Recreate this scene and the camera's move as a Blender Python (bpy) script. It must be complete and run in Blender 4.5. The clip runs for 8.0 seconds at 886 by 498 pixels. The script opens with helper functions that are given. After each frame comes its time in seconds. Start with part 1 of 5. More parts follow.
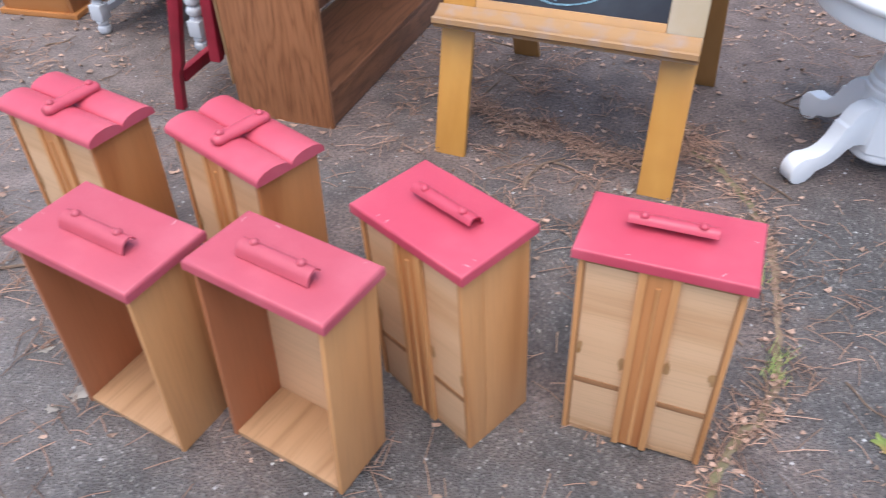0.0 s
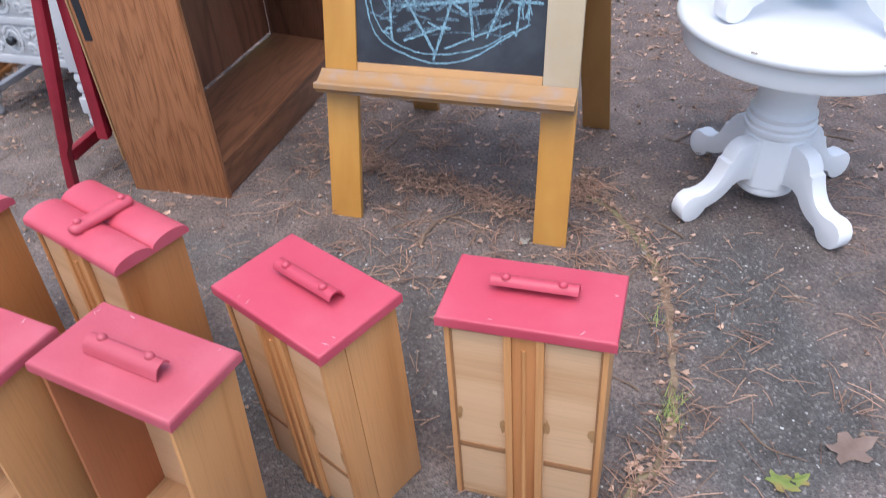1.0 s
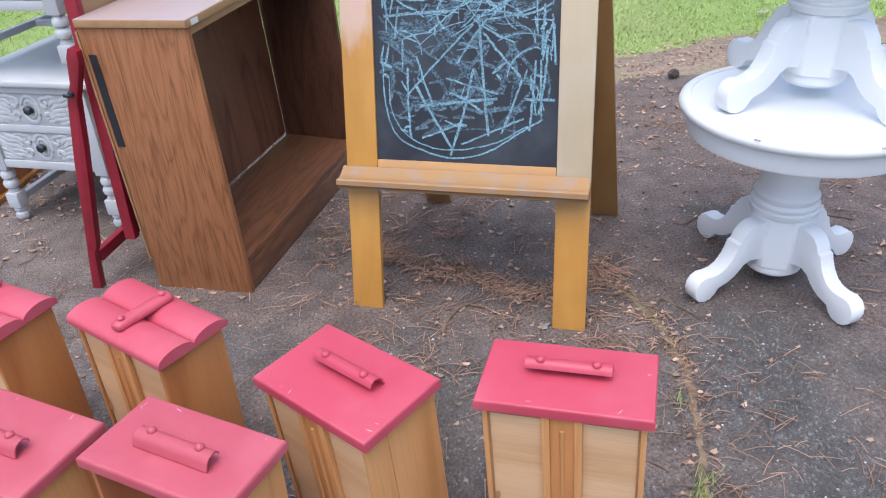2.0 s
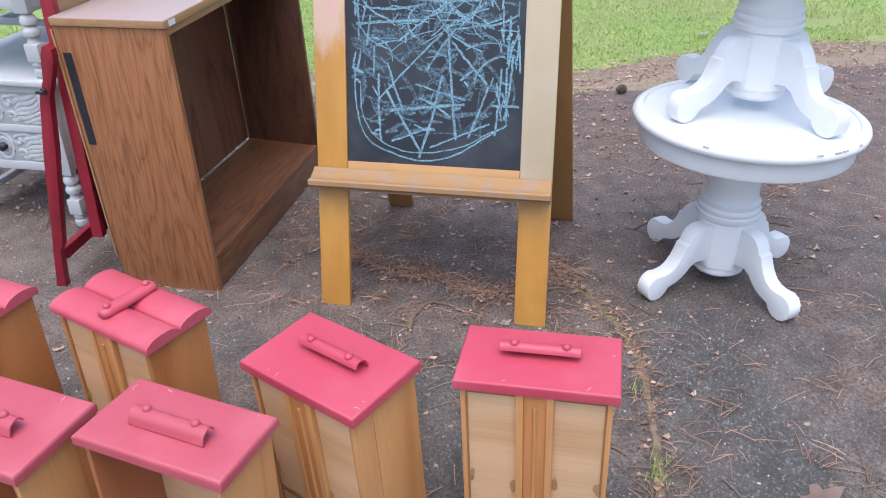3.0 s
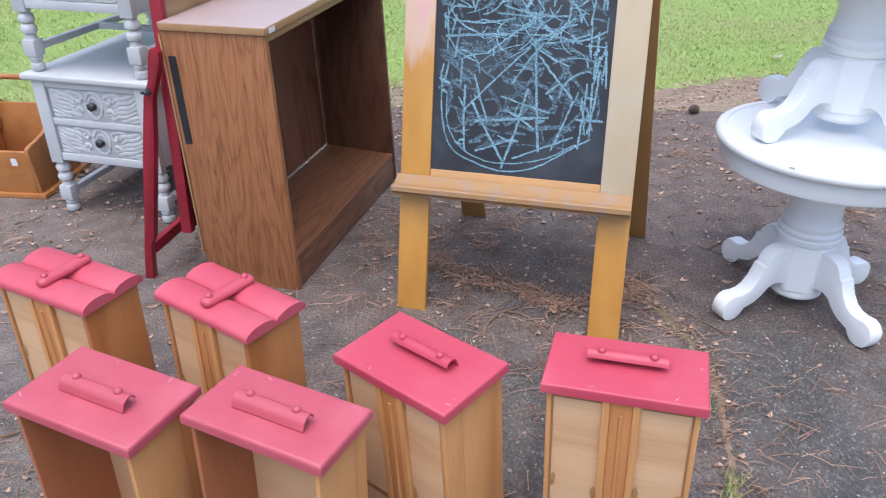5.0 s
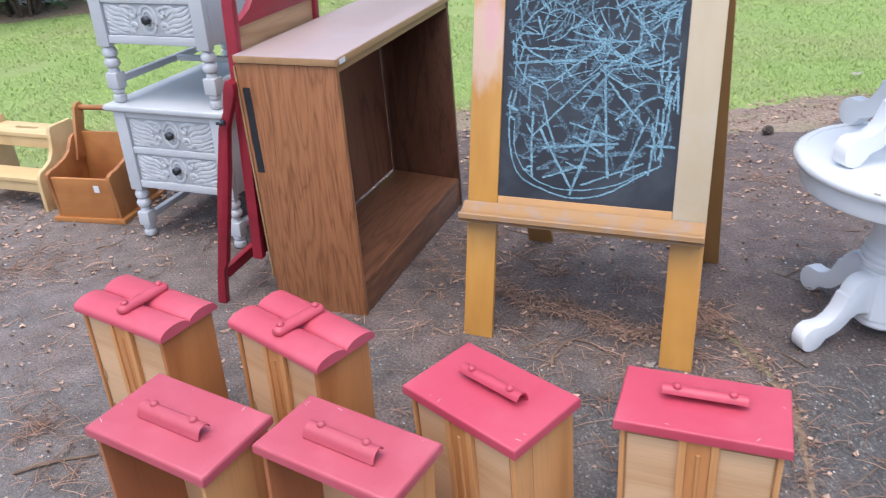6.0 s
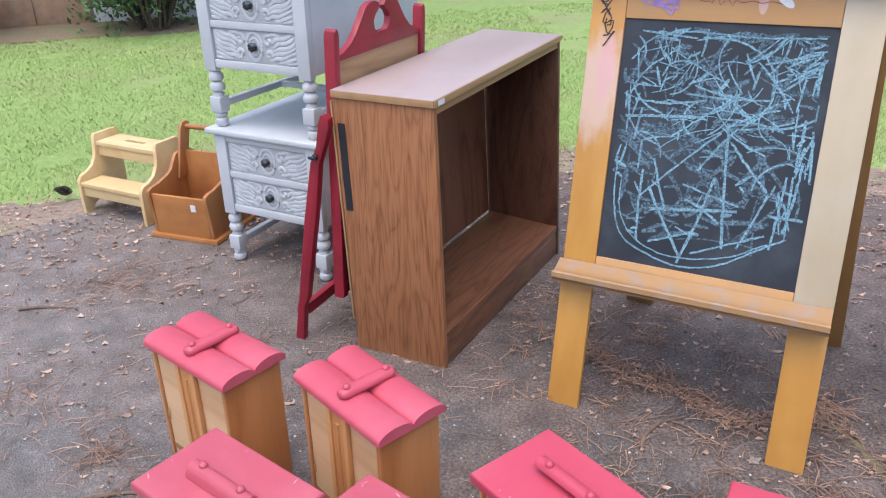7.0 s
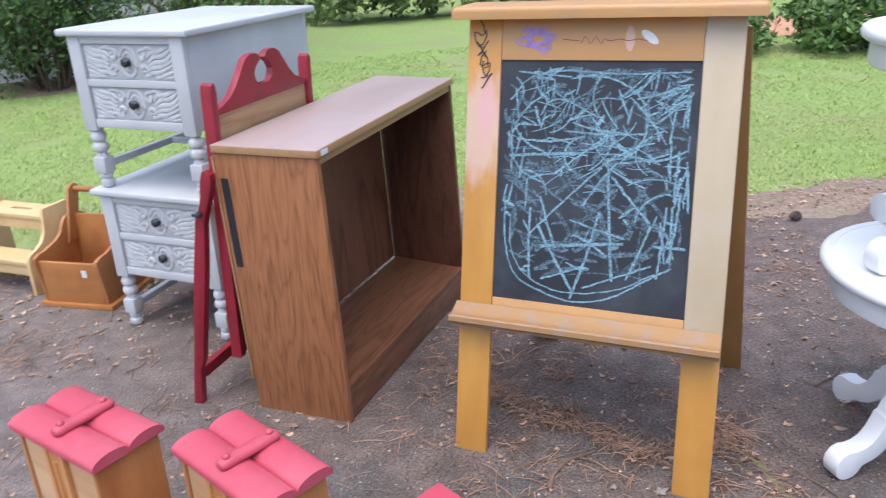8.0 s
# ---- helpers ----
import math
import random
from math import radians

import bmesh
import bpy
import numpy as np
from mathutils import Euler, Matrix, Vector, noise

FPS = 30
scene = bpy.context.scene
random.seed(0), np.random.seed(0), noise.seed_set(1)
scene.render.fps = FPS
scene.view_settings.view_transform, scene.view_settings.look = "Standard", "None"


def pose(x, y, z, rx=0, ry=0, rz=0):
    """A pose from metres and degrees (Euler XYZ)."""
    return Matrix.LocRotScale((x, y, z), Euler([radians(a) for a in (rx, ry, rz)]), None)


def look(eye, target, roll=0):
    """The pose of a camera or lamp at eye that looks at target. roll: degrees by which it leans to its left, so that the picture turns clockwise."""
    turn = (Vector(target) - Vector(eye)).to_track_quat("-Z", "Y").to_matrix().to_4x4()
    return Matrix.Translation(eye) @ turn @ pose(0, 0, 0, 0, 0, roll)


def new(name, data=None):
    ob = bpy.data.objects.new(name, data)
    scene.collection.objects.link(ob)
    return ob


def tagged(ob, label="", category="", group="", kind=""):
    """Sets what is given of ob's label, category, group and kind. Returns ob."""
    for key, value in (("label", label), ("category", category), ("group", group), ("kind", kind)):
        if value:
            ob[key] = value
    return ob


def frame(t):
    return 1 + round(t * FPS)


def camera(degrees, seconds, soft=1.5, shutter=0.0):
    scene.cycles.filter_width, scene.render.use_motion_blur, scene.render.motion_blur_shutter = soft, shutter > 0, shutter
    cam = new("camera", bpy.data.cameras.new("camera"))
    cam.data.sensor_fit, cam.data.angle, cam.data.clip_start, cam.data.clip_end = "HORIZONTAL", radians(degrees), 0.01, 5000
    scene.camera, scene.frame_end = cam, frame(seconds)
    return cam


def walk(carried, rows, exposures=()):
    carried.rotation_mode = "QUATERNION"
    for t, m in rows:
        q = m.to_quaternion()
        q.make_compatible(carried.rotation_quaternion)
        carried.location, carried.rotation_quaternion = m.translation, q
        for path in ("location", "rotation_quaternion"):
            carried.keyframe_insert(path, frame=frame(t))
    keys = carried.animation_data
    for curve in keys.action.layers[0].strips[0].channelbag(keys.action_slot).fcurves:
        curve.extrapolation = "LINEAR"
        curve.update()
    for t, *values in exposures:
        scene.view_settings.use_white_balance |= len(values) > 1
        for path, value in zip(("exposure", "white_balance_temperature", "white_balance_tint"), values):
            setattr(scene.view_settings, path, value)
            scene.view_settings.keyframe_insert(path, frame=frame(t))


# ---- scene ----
cam = camera(60.5, 8.0, soft=1.1, shutter=0.3)
PATH = [
    (0, (-0.121, 0.062, 1.199), (-0.028, 1.568, -0.114), 0.0),
    (0.5, (0.021, 0.066, 1.213), (0.222, 1.561, -0.1), 1.3),
    (1, (0.041, 0.089, 1.223), (0.249, 1.653, -0.007), -1.8),
    (1.5, (0.014, 0.082, 1.239), (0.208, 1.749, 0.151), -3.6),
    (3, (-0.106, -0.027, 1.26), (0.286, 1.656, 0.254), -0.2),
    (3.5, (-0.146, -0.048, 1.257), (0.246, 1.64, 0.26), 1.6),
    (4, (-0.163, -0.05, 1.255), (0.226, 1.641, 0.259), 2.5),
    (5.5, (-0.201, -0.056, 1.271), (-0.013, 1.694, 0.321), -1.4),
    (6, (-0.203, -0.036, 1.278), (-0.094, 1.735, 0.353), -2.1),
    (6.5, (-0.212, 0.058, 1.278), (-0.254, 1.85, 0.392), -1.4),
    (7, (-0.181, 0.12, 1.288), (-0.322, 1.919, 0.427), -0.8),
    (7.5, (-0.12, 0.146, 1.286), (-0.232, 1.968, 0.469), -0.7),
    (8, (-0.082, 0.158, 1.285), (-0.042, 2.005, 0.52), -2.3),
]
walk(cam, [(t, look(eye, target, roll)) for t, eye, target, roll in PATH],
     [(0, 0.96, 5950, 10), (0.8, 0.90, 5950, 10), (1.6, 0.83, 5950, 9), (4.5, 0.84, 5950, 9), (8, 0.88, 5950, 10)])

# ---- world and light ----
world = bpy.data.worlds.new("world")
scene.world = world
world.use_nodes = True
wn = world.node_tree
sky = wn.nodes.new("ShaderNodeTexSky")
sky.sky_type, sky.sun_disc = "NISHITA", False
sky.sun_elevation, sky.sun_rotation = radians(74), radians(205)
sky.air_density, sky.dust_density, sky.ozone_density = 1.0, 4.0, 1.0
wn.links.new(sky.outputs[0], wn.nodes["Background"].inputs[0])
wn.nodes["Background"].inputs[1].default_value = 0.15
sun = new("sun", bpy.data.lights.new("sun", "SUN"))
sun.data.energy, sun.data.angle, sun.data.color = 0.95, radians(80), (1.0, 0.98, 0.95)
sun.matrix_world = look((-1.2, -0.8, 9), (0, 1.5, 0))


# ---- materials ----
def mat(name, c1, c2, scale=8.0, stretch=(1, 1, 1), rough=0.5, bump=0.1, fine=120.0, metal=0.0,
        c3=None, c3_scale=3.0, c3_amount=0.5, spread=0.25, coat=0.0, spec=0.5, randomize=0.0):
    """Two colours mixed by noise, a third in larger stains, and fine relief."""
    m = bpy.data.materials.new(name)
    m.use_nodes = True
    n, k = m.node_tree.nodes, m.node_tree.links
    b = n["Principled BSDF"]
    co = n.new("ShaderNodeTexCoord")
    mp = n.new("ShaderNodeMapping")
    mp.inputs["Scale"].default_value = stretch
    k.new(co.outputs["Object"], mp.inputs[0])
    t = n.new("ShaderNodeTexNoise")
    t.inputs["Scale"].default_value, t.inputs["Detail"].default_value = scale, 6
    k.new(mp.outputs[0], t.inputs["Vector"])
    r = n.new("ShaderNodeValToRGB")
    r.color_ramp.elements[0].position, r.color_ramp.elements[1].position = 0.5 - spread, 0.5 + spread
    r.color_ramp.elements[0].color, r.color_ramp.elements[1].color = (*c1, 1), (*c2, 1)
    k.new(t.outputs["Fac"], r.inputs[0])
    out = r.outputs[0]
    if c3:
        t3 = n.new("ShaderNodeTexNoise")
        t3.inputs["Scale"].default_value, t3.inputs["Detail"].default_value = c3_scale, 5
        k.new(co.outputs["Object"], t3.inputs["Vector"])
        r3 = n.new("ShaderNodeValToRGB")
        r3.color_ramp.elements[0].position, r3.color_ramp.elements[1].position = 0.48, 0.72
        r3.color_ramp.elements[0].color, r3.color_ramp.elements[1].color = (0, 0, 0, 1), (c3_amount,) * 3 + (1,)
        k.new(t3.outputs["Fac"], r3.inputs[0])
        x = n.new("ShaderNodeMixRGB")
        k.new(r3.outputs[0], x.inputs[0])
        k.new(out, x.inputs[1])
        x.inputs[2].default_value = (*c3, 1)
        out = x.outputs[0]
    if randomize:
        g = n.new("ShaderNodeNewGeometry")
        h = n.new("ShaderNodeHueSaturation")
        mr = n.new("ShaderNodeMapRange")
        mr.inputs[3].default_value, mr.inputs[4].default_value = 1 - randomize, 1 + randomize
        k.new(g.outputs["Random Per Island"], mr.inputs[0])
        k.new(mr.outputs[0], h.inputs["Value"])
        k.new(out, h.inputs["Color"])
        out = h.outputs[0]
    k.new(out, b.inputs["Base Color"])
    f = n.new("ShaderNodeTexNoise")
    f.inputs["Scale"].default_value, f.inputs["Detail"].default_value = fine, 4
    k.new(mp.outputs[0], f.inputs["Vector"])
    bp = n.new("ShaderNodeBump")
    bp.inputs["Strength"].default_value, bp.inputs["Distance"].default_value = bump, 0.004
    k.new(f.outputs["Fac"], bp.inputs["Height"])
    k.new(bp.outputs[0], b.inputs["Normal"])
    rr = n.new("ShaderNodeMapRange")
    rr.inputs[3].default_value, rr.inputs[4].default_value = max(0.03, rough - 0.1), min(1, rough + 0.1)
    k.new(t.outputs["Fac"], rr.inputs[0])
    k.new(rr.outputs[0], b.inputs["Roughness"])
    b.inputs["Metallic"].default_value = metal
    b.inputs["Coat Weight"].default_value = coat
    b.inputs["Specular IOR Level"].default_value = spec
    return m


def oak(name, dark, mid, light, rough=0.4, axis=2, rings=9.0, bands=11.0, pores=0.8):
    """Oak with cathedral figure: distorted bands drawn out along one axis, and pores."""
    m = bpy.data.materials.new(name)
    m.use_nodes = True
    n, k = m.node_tree.nodes, m.node_tree.links
    b = n["Principled BSDF"]
    co = n.new("ShaderNodeTexCoord")
    mp = n.new("ShaderNodeMapping")
    s = [1.0, 1.0, 1.0]
    s[axis] = 0.12
    mp.inputs["Scale"].default_value = s
    k.new(co.outputs["Object"], mp.inputs[0])
    t = n.new("ShaderNodeTexNoise")
    t.inputs["Scale"].default_value, t.inputs["Detail"].default_value, t.inputs["Distortion"].default_value = rings, 2, 0.6
    k.new(mp.outputs[0], t.inputs["Vector"])
    mul = n.new("ShaderNodeMath")
    mul.operation = "MULTIPLY"
    mul.inputs[1].default_value = bands
    k.new(t.outputs["Fac"], mul.inputs[0])
    fr = n.new("ShaderNodeMath")
    fr.operation = "PINGPONG"
    fr.inputs[1].default_value = 1.0
    k.new(mul.outputs[0], fr.inputs[0])
    r = n.new("ShaderNodeValToRGB")
    r.color_ramp.elements[0].position, r.color_ramp.elements[1].position = 0.0, 0.35
    r.color_ramp.elements[0].color, r.color_ramp.elements[1].color = (*dark, 1), (*mid, 1)
    e = r.color_ramp.elements.new(1.0)
    e.color = (*light, 1)
    k.new(fr.outputs[0], r.inputs[0])
    mp2 = n.new("ShaderNodeMapping")
    s2 = [1.0, 1.0, 1.0]
    s2[axis] = 0.03
    mp2.inputs["Scale"].default_value = s2
    k.new(co.outputs["Object"], mp2.inputs[0])
    p = n.new("ShaderNodeTexNoise")
    p.inputs["Scale"].default_value, p.inputs["Detail"].default_value = 260.0, 3
    k.new(mp2.outputs[0], p.inputs["Vector"])
    pr = n.new("ShaderNodeValToRGB")
    pr.color_ramp.elements[0].position, pr.color_ramp.elements[1].position = 0.36, 0.5
    pr.color_ramp.elements[0].color, pr.color_ramp.elements[1].color = (0.62, 0.6, 0.58, 1), (1, 1, 1, 1)
    k.new(p.outputs["Fac"], pr.inputs[0])
    x = n.new("ShaderNodeMixRGB")
    x.blend_type = "MULTIPLY"
    x.inputs[0].default_value = pores
    k.new(r.outputs[0], x.inputs[1])
    k.new(pr.outputs[0], x.inputs[2])
    k.new(x.outputs[0], b.inputs["Base Color"])
    bp = n.new("ShaderNodeBump")
    bp.inputs["Strength"].default_value, bp.inputs["Distance"].default_value = 0.12, 0.002
    k.new(p.outputs["Fac"], bp.inputs["Height"])
    k.new(bp.outputs[0], b.inputs["Normal"])
    b.inputs["Roughness"].default_value = rough
    return m


def asphalt_material():
    """Old asphalt: grey binder, pale aggregate of a few millimetres, brown silt in broad drifts."""
    m = bpy.data.materials.new("asphalt")
    m.use_nodes = True
    n, k = m.node_tree.nodes, m.node_tree.links
    b = n["Principled BSDF"]
    co = n.new("ShaderNodeTexCoord")
    v = n.new("ShaderNodeTexVoronoi")
    v.inputs["Scale"].default_value = 185
    k.new(co.outputs["Object"], v.inputs["Vector"])
    bw = n.new("ShaderNodeRGBToBW")
    k.new(v.outputs["Color"], bw.inputs[0])
    r = n.new("ShaderNodeValToRGB")
    for i, (p, c) in enumerate(((0.0, 0.055), (0.5, 0.078), (0.76, 0.115), (0.92, 0.235))):
        e = r.color_ramp.elements[i] if i < 2 else r.color_ramp.elements.new(p)
        e.position, e.color = p, (c * 1.06, c, c * 0.95, 1)
    k.new(bw.outputs[0], r.inputs[0])
    big = n.new("ShaderNodeTexNoise")
    big.inputs["Scale"].default_value, big.inputs["Detail"].default_value = 2.6, 10
    k.new(co.outputs["Object"], big.inputs["Vector"])
    br = n.new("ShaderNodeValToRGB")
    br.color_ramp.elements[0].position, br.color_ramp.elements[1].position = 0.45, 0.68
    br.color_ramp.elements[0].color, br.color_ramp.elements[1].color = (0.05, 0.05, 0.05, 1), (0.8, 0.8, 0.8, 1)
    sep = n.new("ShaderNodeSeparateXYZ")
    k.new(co.outputs["Object"], sep.inputs[0])
    near = n.new("ShaderNodeMapRange")
    near.inputs[1].default_value, near.inputs[2].default_value, near.inputs[3].default_value, near.inputs[4].default_value = 0.9, 2.6, 0.0, 0.30
    k.new(sep.outputs[1], near.inputs[0])
    add = n.new("ShaderNodeMath")
    k.new(big.outputs["Fac"], add.inputs[0])
    k.new(near.outputs[0], add.inputs[1])
    k.new(add.outputs[0], br.inputs[0])
    silt = n.new("ShaderNodeTexNoise")
    silt.inputs["Scale"].default_value, silt.inputs["Detail"].default_value = 120, 8
    k.new(co.outputs["Object"], silt.inputs["Vector"])
    sr = n.new("ShaderNodeValToRGB")
    sr.color_ramp.elements[0].position, sr.color_ramp.elements[1].position = 0.3, 0.7
    sr.color_ramp.elements[0].color, sr.color_ramp.elements[1].color = (0.066, 0.046, 0.039, 1), (0.29, 0.215, 0.182, 1)
    k.new(silt.outputs["Fac"], sr.inputs[0])
    x = n.new("ShaderNodeMixRGB")
    k.new(br.outputs[0], x.inputs[0])
    k.new(r.outputs[0], x.inputs[1])
    k.new(sr.outputs[0], x.inputs[2])
    mot = n.new("ShaderNodeTexNoise")
    mot.inputs["Scale"].default_value, mot.inputs["Detail"].default_value = 11, 7
    k.new(co.outputs["Object"], mot.inputs["Vector"])
    mm = n.new("ShaderNodeMapRange")
    mm.inputs[1].default_value, mm.inputs[2].default_value, mm.inputs[3].default_value, mm.inputs[4].default_value = 0.3, 0.7, 0.68, 1.22
    k.new(mot.outputs["Fac"], mm.inputs[0])
    wide = n.new("ShaderNodeTexNoise")
    wide.inputs["Scale"].default_value, wide.inputs["Detail"].default_value = 1.3, 5
    k.new(co.outputs["Object"], wide.inputs["Vector"])
    ma = n.new("ShaderNodeMath")
    ma.operation = "MULTIPLY_ADD"
    ma.inputs[1].default_value = 1.6
    k.new(wide.outputs["Fac"], ma.inputs[0])
    k.new(sep.outputs[0], ma.inputs[2])
    # paler towards -x, the border broken up by the wide noise
    left_pale = n.new("ShaderNodeMapRange")
    left_pale.inputs[1].default_value, left_pale.inputs[2].default_value, left_pale.inputs[3].default_value, left_pale.inputs[4].default_value = 0.5, -0.9, 0.0, 0.36
    k.new(ma.outputs[0], left_pale.inputs[0])
    grey = n.new("ShaderNodeMixRGB")
    k.new(left_pale.outputs[0], grey.inputs[0])
    k.new(x.outputs[0], grey.inputs[1])
    grey.inputs[2].default_value = (0.30, 0.27, 0.25, 1)
    x = grey
    hs = n.new("ShaderNodeHueSaturation")
    k.new(mm.outputs[0], hs.inputs["Value"])
    k.new(x.outputs[0], hs.inputs["Color"])
    k.new(hs.outputs[0], b.inputs["Base Color"])
    b.inputs["Roughness"].default_value = 0.75
    bp = n.new("ShaderNodeBump")
    bp.inputs["Strength"].default_value, bp.inputs["Distance"].default_value = 1.0, 0.004
    k.new(v.outputs["Distance"], bp.inputs["Height"])
    k.new(bp.outputs[0], b.inputs["Normal"])
    return m


M_ASPHALT = asphalt_material()
M_LAWN = mat("lawn_soil", (0.185, 0.265, 0.068), (0.285, 0.37, 0.115), 22, rough=0.9, bump=0.6, fine=90, c3=(0.27, 0.24, 0.13), c3_scale=0.9, c3_amount=0.6)
M_GRASS = mat("grass_blade", (0.25, 0.350, 0.082), (0.40, 0.51, 0.160), 3, rough=0.6, bump=0.0, c3=(0.44, 0.42, 0.18), c3_scale=0.9, c3_amount=0.6, randomize=0.22)
M_RED = mat("raspberry_paint", (0.465, 0.052, 0.088), (0.535, 0.070, 0.110), 9, rough=0.42, bump=0.08, fine=160, c3=(0.58, 0.13, 0.17), c3_scale=6, c3_amount=0.5)
# these two are paler than M_RED, sky sheen mixed into the paint colour
M_REDLIGHT = mat("sky_sheen_raspberry_paint", (0.48, 0.066, 0.100), (0.55, 0.087, 0.124), 9, rough=0.42, bump=0.08, fine=160, c3=(0.62, 0.16, 0.20), c3_scale=6, c3_amount=0.5)
M_REDDUSTY = mat("dusty_sheen_raspberry_paint", (0.425, 0.070, 0.098), (0.495, 0.090, 0.122), 9, rough=0.5, bump=0.1, fine=160, c3=(0.56, 0.145, 0.18), c3_scale=7, c3_amount=0.55)
M_CRIMSON = mat("crimson_paint", (0.22, 0.008, 0.02), (0.32, 0.016, 0.035), 14, rough=0.42, bump=0.12, fine=90, c3=(0.14, 0.01, 0.015), c3_scale=9, c3_amount=0.5)
M_PINE = oak("varnished_pine", (0.50, 0.228, 0.080), (0.585, 0.285, 0.108), (0.605, 0.302, 0.118), rings=9, bands=5, pores=0.22)
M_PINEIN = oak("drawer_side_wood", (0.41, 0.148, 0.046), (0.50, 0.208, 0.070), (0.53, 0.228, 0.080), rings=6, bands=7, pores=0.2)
# drawer wood with the open drawers' inner shade and red reflection in its colour
M_PINESHADED = oak("shaded_reddish_wood", (0.30, 0.098, 0.040), (0.385, 0.142, 0.062), (0.41, 0.158, 0.072), rings=6, bands=6, pores=0.2)
M_PLY = oak("birch_plywood", (0.56, 0.325, 0.165), (0.655, 0.41, 0.228), (0.675, 0.43, 0.243), rough=0.5, axis=0, rings=5, bands=8, pores=0.2)
M_TANBACK = oak("tan_backing_ply", (0.34, 0.185, 0.085), (0.43, 0.25, 0.125), (0.45, 0.265, 0.135), rough=0.5, axis=1, rings=6, bands=8, pores=0.4)
M_NICK = mat("chipped_paint", (0.55, 0.28, 0.30), (0.68, 0.45, 0.45), 60, rough=0.6, bump=0.1)
M_GLUE = mat("brown_glue_stain", (0.34, 0.18, 0.07), (0.46, 0.27, 0.12), 30, rough=0.3, bump=0.2, fine=90)
M_DARKWOOD = mat("dark_groove_wood", (0.26, 0.118, 0.048), (0.37, 0.19, 0.082), 20, (0.2, 1, 1), rough=0.6, bump=0.1)
M_EASEL = mat("orange_varnished_wood", (0.50, 0.235, 0.048), (0.62, 0.32, 0.075), 14, (1, 1, 0.07), rough=0.35, bump=0.05, fine=180, c3=(0.45, 0.20, 0.05), c3_scale=5, c3_amount=0.45)
M_EASELTOP = mat("worn_golden_wood", (0.48, 0.24, 0.085), (0.58, 0.33, 0.135), 12, (0.08, 1, 1), rough=0.42, bump=0.06, fine=160, c3=(0.42, 0.27, 0.16), c3_scale=14, c3_amount=0.5)
M_TRAY = mat("dusty_tray_wood", (0.31, 0.165, 0.066), (0.39, 0.228, 0.100), 12, (0.08, 1, 1), rough=0.55, bump=0.08, fine=160, c3=(0.28, 0.25, 0.255), c3_scale=24, c3_amount=0.5)
M_CREAM = mat("cream_washed_wood", (0.48, 0.375, 0.235), (0.56, 0.455, 0.310), 12, (1, 1, 0.05), rough=0.5, bump=0.07, fine=150, c3=(0.56, 0.495, 0.40), c3_scale=7, c3_amount=0.6)
# easel wood browned for the rear frame, shade put into the colour
M_BACKWOOD = mat("shaded_easel_wood", (0.30, 0.15, 0.045), (0.42, 0.22, 0.075), 14, (1, 1, 0.07), rough=0.45, bump=0.05)
M_BOARD = mat("chalkboard_slate", (0.014, 0.017, 0.025), (0.028, 0.032, 0.043), 10, rough=0.6, bump=0.04, c3=(0.055, 0.066, 0.080), c3_scale=9, c3_amount=0.7)
M_CHALK = mat("blue_chalk", (0.075, 0.13, 0.165), (0.31, 0.53, 0.64), 210, rough=0.95, bump=0.1, spread=0.18, c3=(0.09, 0.15, 0.19), c3_scale=14, c3_amount=0.5)
M_CHALKDIM = mat("rubbed_blue_chalk", (0.022, 0.027, 0.036), (0.16, 0.255, 0.32), 190, rough=0.95, bump=0.1, spread=0.17, c3=(0.035, 0.043, 0.056), c3_scale=16, c3_amount=0.6)
M_SMEARED = M_EASEL.copy()
M_SMEARED.name = "orange_wood_with_crayon"
M_PINK = mat("pink_crayon", (0.57, 0.29, 0.14), (0.66, 0.43, 0.37), 26, (1, 1, 0.16), rough=0.6, bump=0.05, spread=0.2, c3=(0.66, 0.50, 0.40), c3_scale=9, c3_amount=0.8)
M_INK = mat("black_marker", (0.02, 0.014, 0.012), (0.06, 0.04, 0.03), 60, rough=0.5, bump=0.0)
M_PURPLE = mat("purple_paint", (0.27, 0.16, 0.42), (0.42, 0.28, 0.54), 50, rough=0.5, bump=0.05)
M_WHITEPAINT = mat("white_gloss_paint", (0.82, 0.83, 0.835), (0.86, 0.867, 0.872), 6, rough=0.32, bump=0.05, fine=60, c3=(0.77, 0.78, 0.79), c3_scale=9, c3_amount=0.4)
M_WORN = mat("worn_bare_wood", (0.20, 0.15, 0.11), (0.5, 0.45, 0.4), 60, rough=0.7, bump=0.2)
M_GREYPAINT = mat("pale_grey_paint", (0.51, 0.525, 0.545), (0.58, 0.595, 0.61), 7, rough=0.42, bump=0.06, fine=70, c3=(0.48, 0.495, 0.515), c3_scale=8, c3_amount=0.4)
M_CARVING = mat("antiqued_grey_carving", (0.50, 0.515, 0.53), (0.60, 0.615, 0.625), 40, rough=0.55, bump=0.15, fine=90, c3=(0.42, 0.43, 0.445), c3_scale=35, c3_amount=0.6)
M_CARVEBACK = mat("grey_carving_ground", (0.40, 0.41, 0.425), (0.50, 0.515, 0.525), 30, rough=0.6, bump=0.2)
M_PEWTER = mat("dark_pewter", (0.03, 0.033, 0.04), (0.11, 0.115, 0.125), 90, rough=0.4, bump=0.5, fine=200, metal=0.8)
M_OAK = oak("oak_laminate", (0.285, 0.110, 0.044), (0.375, 0.153, 0.062), (0.395, 0.165, 0.070), rings=12.0, bands=18.0, pores=0.95)
